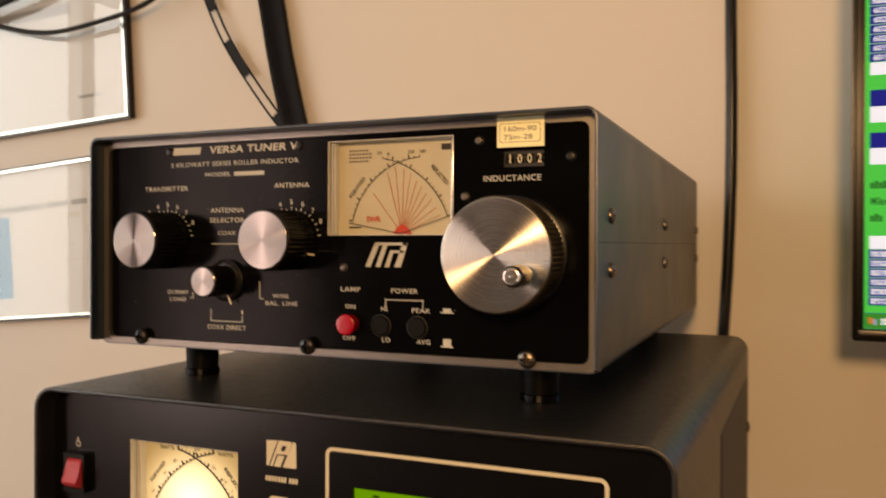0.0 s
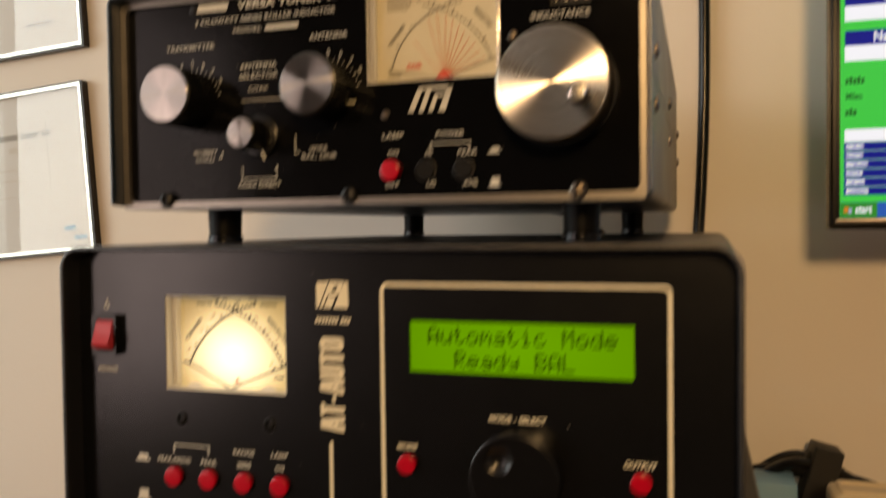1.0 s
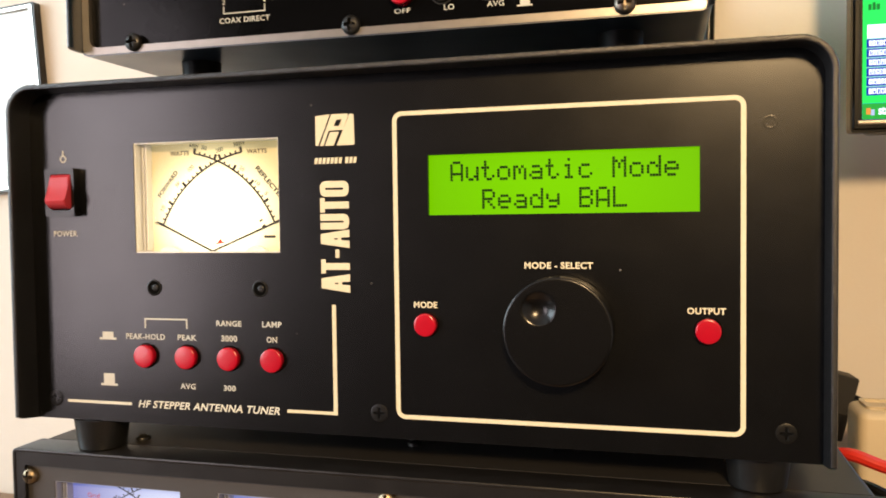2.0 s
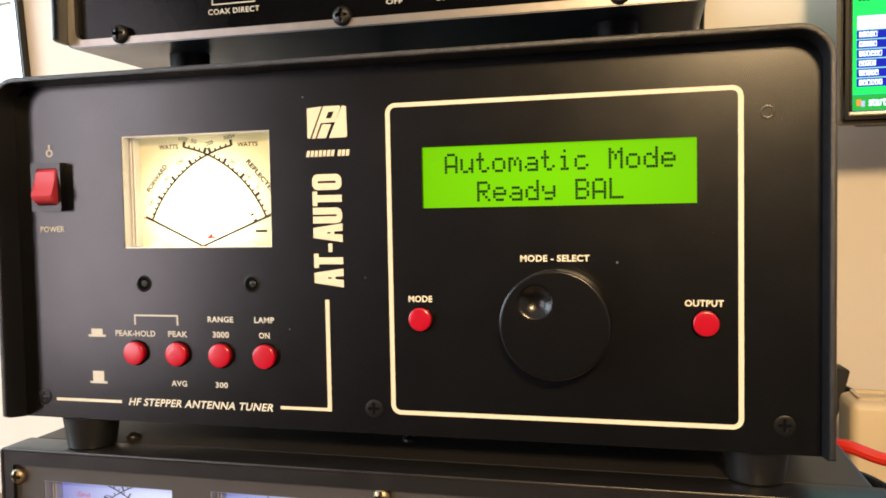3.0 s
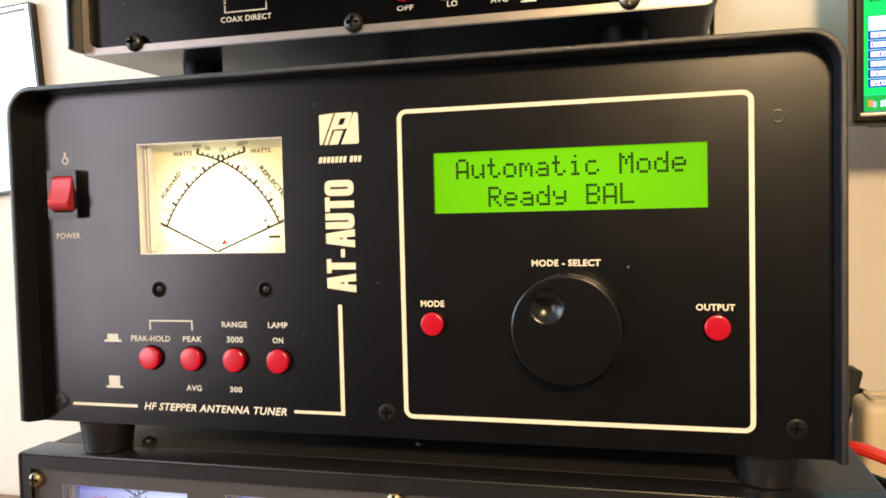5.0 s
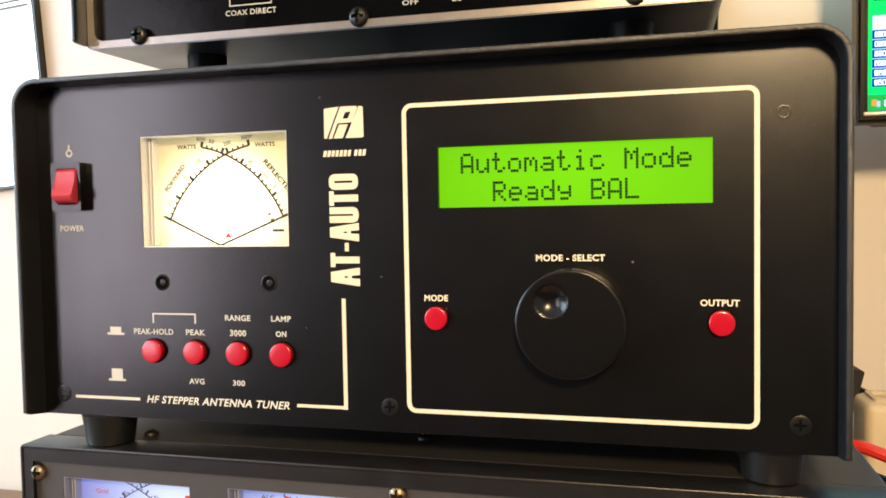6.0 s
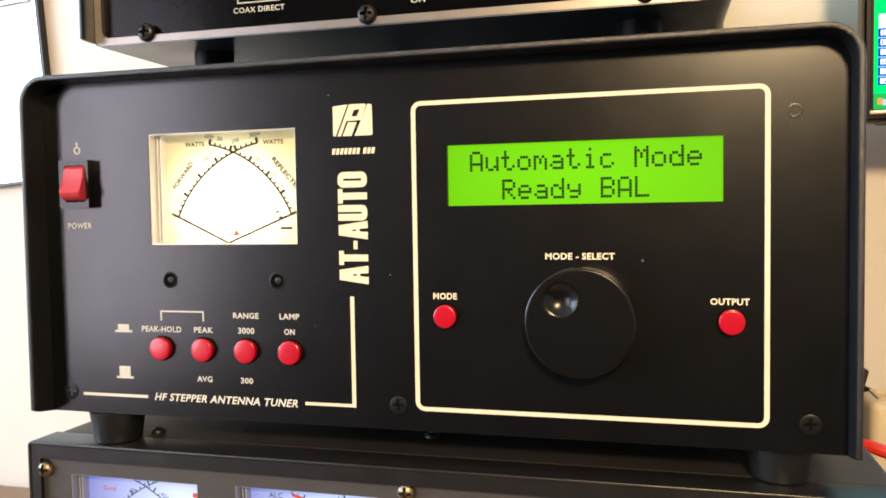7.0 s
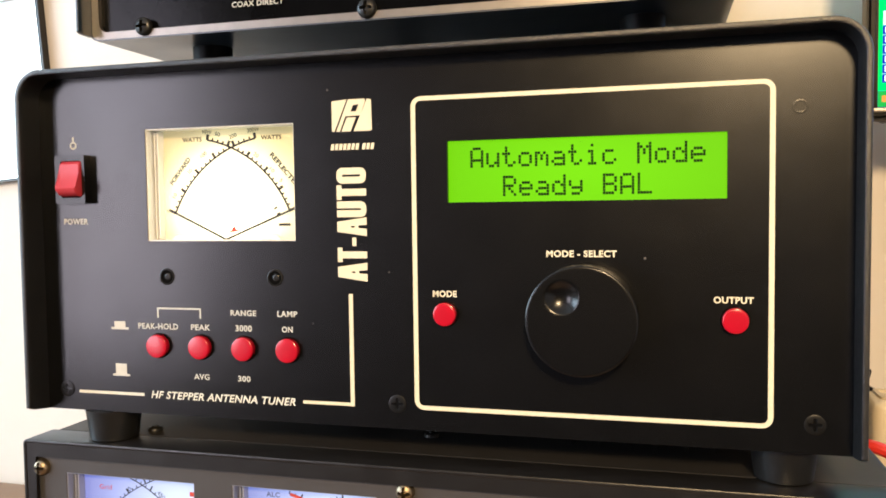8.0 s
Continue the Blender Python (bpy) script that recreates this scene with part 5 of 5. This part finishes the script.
# ---- the monitor ----
SX0, SZ0, SX1, SZ1, SY = 0.2370, 1.1487, 0.6130, 1.4400, 0.3590
mon = thing("computer_monitor", "black flat computer monitor showing a green program window", "monitor")
bez = ring(rrect(0.2285, SX1 + 0.0085, 1.1392, SZ1 + 0.0095, 0.003, 4), rrect(SX0 - 0.0005, SX1 + 0.0005, SZ0 - 0.0005, SZ1 + 0.0005, 0.0005, 4), 0.3545, 0.3700)
bez.normal_update()
bmesh.ops.bevel(bez, geom=[e for e in bez.edges if all(abs(v.co.y - 0.3545) < 1e-6 for v in e.verts) and e.calc_face_angle(0) > 1.0], offset=0.0026, segments=3, affect="EDGES")
BEZEL = mat("glossy_black_bezel", (0.004, 0.0037, 0.0036), 0.26, vary=0.1, scale=50, spec=0.16)
part("bezel", bez, BEZEL, mon)
part("lower_lip", box(0.2330, SX1 + 0.004, 0.3528, 0.3546, 1.1440, 1.1476, 0.0006, 2), TRIM, mon, "brown-silver reflecting lip")
part("shell", box(0.2460, SX1 - 0.009, 0.3702, 0.4050, 1.1405, SZ1 + 0.008, 0.004, 2), BLACK_MATT, mon)
part("wall_mount", box(0.36, 0.50, 0.4052, YB, 1.24, 1.36, 0.002, 1), BLACK_SCREW, mon)
S_GREEN, S_NAVY = glow("screen_green", (0.0, 0.62, 0.085), 1.5, (0.01, 0.01, 0.01)), glow("screen_navy", (0.0, 0.008, 0.27), 1.5, (0.01, 0.01, 0.01))
S_WHITE, S_BLUE, S_DARK = glow("screen_white", (0.86, 1.0, 1.22), 1.5, (0.01, 0.01, 0.01)), glow("screen_blue", (0.01, 0.16, 0.80), 1.0, (0.01, 0.01, 0.01)), glow("screen_dark_green", (0.0, 0.20, 0.03), 1.0, (0.01, 0.01, 0.01))
S_START, S_ORANGE, S_PALE = glow("screen_start_green", (0.01, 0.40, 0.05), 1.0, (0.01, 0.01, 0.01)), glow("screen_orange", (0.85, 0.30, 0.05), 1.0, (0.01, 0.01, 0.01)), glow("screen_pale_blue", (0.42, 0.55, 0.85), 1.0, (0.01, 0.01, 0.01))
# extra strong blue glow, added to throw light on the tuners' right sides
S_SIDE_FILL = glow("screen_blue_fill", (0.30, 0.56, 1.0), 2.6, (0.01, 0.01, 0.01))
scr = part("screen", box(SX0 - 0.001, SX1 + 0.001, SY, SY + 0.002, SZ0 - 0.001, SZ1 + 0.001), S_GREEN, mon, "lit screen with green background", smooth=False)


def patch(x0, x1, z0, z1, material, lift=1, name="screen_field"):
    return part(name, box(x0, x1, SY - 0.0002 * lift, SY - 0.0002 * (lift - 1) - 0.00002, z0, z1), material, scr, smooth=False)


patch(0.2400, 0.40, 1.3330, 1.3420, S_WHITE)
patch(0.2400, 0.40, 1.3100, 1.3220, S_NAVY)
patch(0.2400, 0.40, 1.2985, 1.3100, S_WHITE)
patch(0.2400, 0.40, 1.2798, 1.2910, S_NAVY)
patch(0.2400, 0.40, 1.2680, 1.2798, S_WHITE)
patch(0.2400, 0.45, 1.2066, 1.2160, S_WHITE)
lettering("screen_word", "Call", 0.2660, 0.2800, 1.3120, 1.3200, SY - 0.0003, S_WHITE, scr, bold=0.02)
lettering("screen_word", "Name", 0.2600, 0.2800, 1.2820, 1.2895, SY - 0.0003, S_WHITE, scr, bold=0.02)
lettering("screen_word", "Miles:", 0.2408, 0.2525, 1.2385, 1.2440, SY - 0.0003, S_DARK, scr, bold=0.02)
for z, w in ((1.2505, 0.0150), (1.2265, 0.0100)):
    for k in range(int(w / 0.0027)):
        patch(0.2405 + k * 0.0027, 0.2405 + k * 0.0027 + 0.0021, z, z + 0.0042 + 0.0012 * (k % 2), S_DARK, name="screen_writing")
rnd = random.Random(5)
for z0, n in ((1.1655, 6), (1.3425, 12)):
    for r in range(n):
        z = z0 + r * 0.00685
        patch(0.2395, 0.45, z, z + 0.0060, S_NAVY)
        patch(0.2395, 0.45, z + 0.0062, z + 0.0067, S_PALE, 1, "screen_line")
        if n == 12 and r < 6:
            lettering("screen_word", str(6018 + r), 0.2420, 0.2525, z + 0.0009, z + 0.0051, SY - 0.0005, S_WHITE, scr, bold=0.02)
            patch(0.2830, 0.2834, z, z + 0.0068, S_PALE, 2, "screen_line")
            continue
        x = 0.2412
        for k in range(rnd.choice((5, 5, 6))):
            w = rnd.uniform(0.0016, 0.0024)
            patch(x, x + w, z + 0.0012, z + 0.0050, S_WHITE, 2, "screen_writing")
            patch(x + 0.0006, x + w - 0.0005, z + 0.0012 + rnd.choice((0.0004, 0.0016)), z + 0.0012 + rnd.choice((0.0022, 0.0031)), S_NAVY, 3, "screen_writing")
            x += w + 0.0005
        patch(0.2830, 0.2834, z, z + 0.0068, S_PALE, 2, "screen_line")
patch(SX0, SX1, SZ0 - 0.0003, 1.1600, S_BLUE)
patch(SX0, 0.2625, SZ0 - 0.0002, 1.1598, S_START, 2)
patch(0.2395, 0.2425, 1.1520, 1.1565, S_ORANGE, 3, "screen_sign")
patch(0.2427, 0.2450, 1.1512, 1.1555, S_PALE, 3, "screen_sign")
# screen content out of view, made up as a light source
patch(0.3350, SX1 - 0.006, 1.1700, SZ1 - 0.012, S_SIDE_FILL, 4, "screen_window")
patch(0.3350, SX1 - 0.006, SZ1 - 0.012, SZ1 - 0.004, S_BLUE, 4, "screen_window")
lettering("screen_word", "start", 0.2475, 0.2590, 1.1515, 1.1570, SY - 0.0007, S_WHITE, scr, bold=0.02)

# ---- behind and beside the stack ----
CREAM = mat("cream_plastic", (0.62, 0.52, 0.36), 0.45, vary=0.06, scale=40, bump=0.05, bump_scale=600)
psu = thing("power_supply", "cream plastic power supply box standing on the desk", "power supply")
part("housing", box(0.2250, 0.330, 0.307, 0.347, ZD, 0.9475, 0.006, 3), CREAM, psu)
part("lid_recess", ring(rrect(0.2310, 0.323, 0.3135, 0.3405, 0.004, 4), rrect(0.2340, 0.320, 0.3165, 0.3375, 0.003, 4), 0, 0.0024), CREAM, psu)
rec = psu.children[-1]
rec.matrix_local = Matrix(((1, 0, 0, 0), (0, 0, 1, 0), (0, 1, 0, 0.9472), (0, 0, 0, 1)))
BLUEBOX = mat("pale_blue_card", (0.16, 0.33, 0.48), 0.55, vary=0.08, scale=30)
bb = tagged(part("blue_box", box(0.176, 0.212, 0.405, 0.445, ZD, 0.9235, 0.002, 2), BLUEBOX), "pale blue box standing on the desk against the wall", "box")
coil = thing("coiled_cable", "black coaxial cable coiled on the desk against the wall", "cable")
CL = []
for k in range(40):
    a = 2 * math.pi * k / 13 + 1.2
    r = 0.073 + 0.006 * math.sin(k * 1.7)
    CL.append((0.2250 + r * 1.05 * math.cos(a), 0.4450 + 0.014 * math.sin(k * 0.9), ZD + 0.0845 + r * math.sin(a)))
part("jacket", tube(CL, 0.0050, 10), BLACK_GLOSS, coil)
clip = thing("ferrite_clamp", "black plastic ferrite clamp snapped on the coiled cable", "clamp")
part("clamp_body", box(-0.012, 0.012, -0.013, 0.013, -0.027, 0.027, 0.0015, 2), BLACK_MATT, clip)
part("clamp_lid", box(-0.0115, 0.0115, -0.0150, -0.0132, -0.0050, 0.0265, 0.0006, 1), BLACK_MATT, clip)
part("latch", box(-0.0150, -0.0122, -0.005, 0.005, 0.012, 0.019, 0.0006, 1), BLACK_MATT, clip)
clip.matrix_world = pose(0.2330, 0.440, 0.9230, 0, 14, 4)
RED_WIRE = mat("red_cable_jacket", (0.60, 0.03, 0.02), 0.35, vary=0.06, scale=80)
rw = thing("power_lead", "thick red power lead looping beside the amplifier", "cable")
part("jacket", tube([(0.190, 0.370, ZD + 0.0035), (0.186, 0.300, 0.80), (0.179, 0.220, 0.912), (0.185, 0.175, 0.9530), (0.206, 0.160, 0.9525), (0.236, 0.150, 0.9460), (0.280, 0.14, 0.928), (0.33, 0.10, 0.86), (0.36, 0.09, 0.79), (0.40, 0.085, ZD + 0.0035)], 0.0034, 10), RED_WIRE, rw)
bw = thing("power_lead", "black power lead beside the red one", "cable")
part("jacket", tube([(0.200, 0.380, ZD + 0.003), (0.196, 0.300, 0.79), (0.184, 0.220, 0.89), (0.190, 0.175, 0.938), (0.218, 0.150, 0.932), (0.262, 0.12, 0.900), (0.31, 0.10, 0.84), (0.345, 0.09, 0.78), (0.40, 0.075, ZD + 0.003)], 0.0030, 10), BLACK_GLOSS, bw)
for k, (x0, x1, zz) in enumerate(((-0.04, 0.03, 1.165), (0.0, 0.055, 1.150))):
    c = thing("patch_cable", "black patch cable looping between the two tuners", "cable")
    part("jacket", tube([(x0, MY1 - 0.004, 1.20), (x0 + 0.005, MY1 + 0.030, 1.195), (x0 + 0.02, 0.452, zz), (x1 - 0.01, 0.448, zz - 0.015), (x1, 0.43, 1.09), (x1 + 0.005, 0.368, 1.07)], 0.0040, 10), BLACK_GLOSS, c)
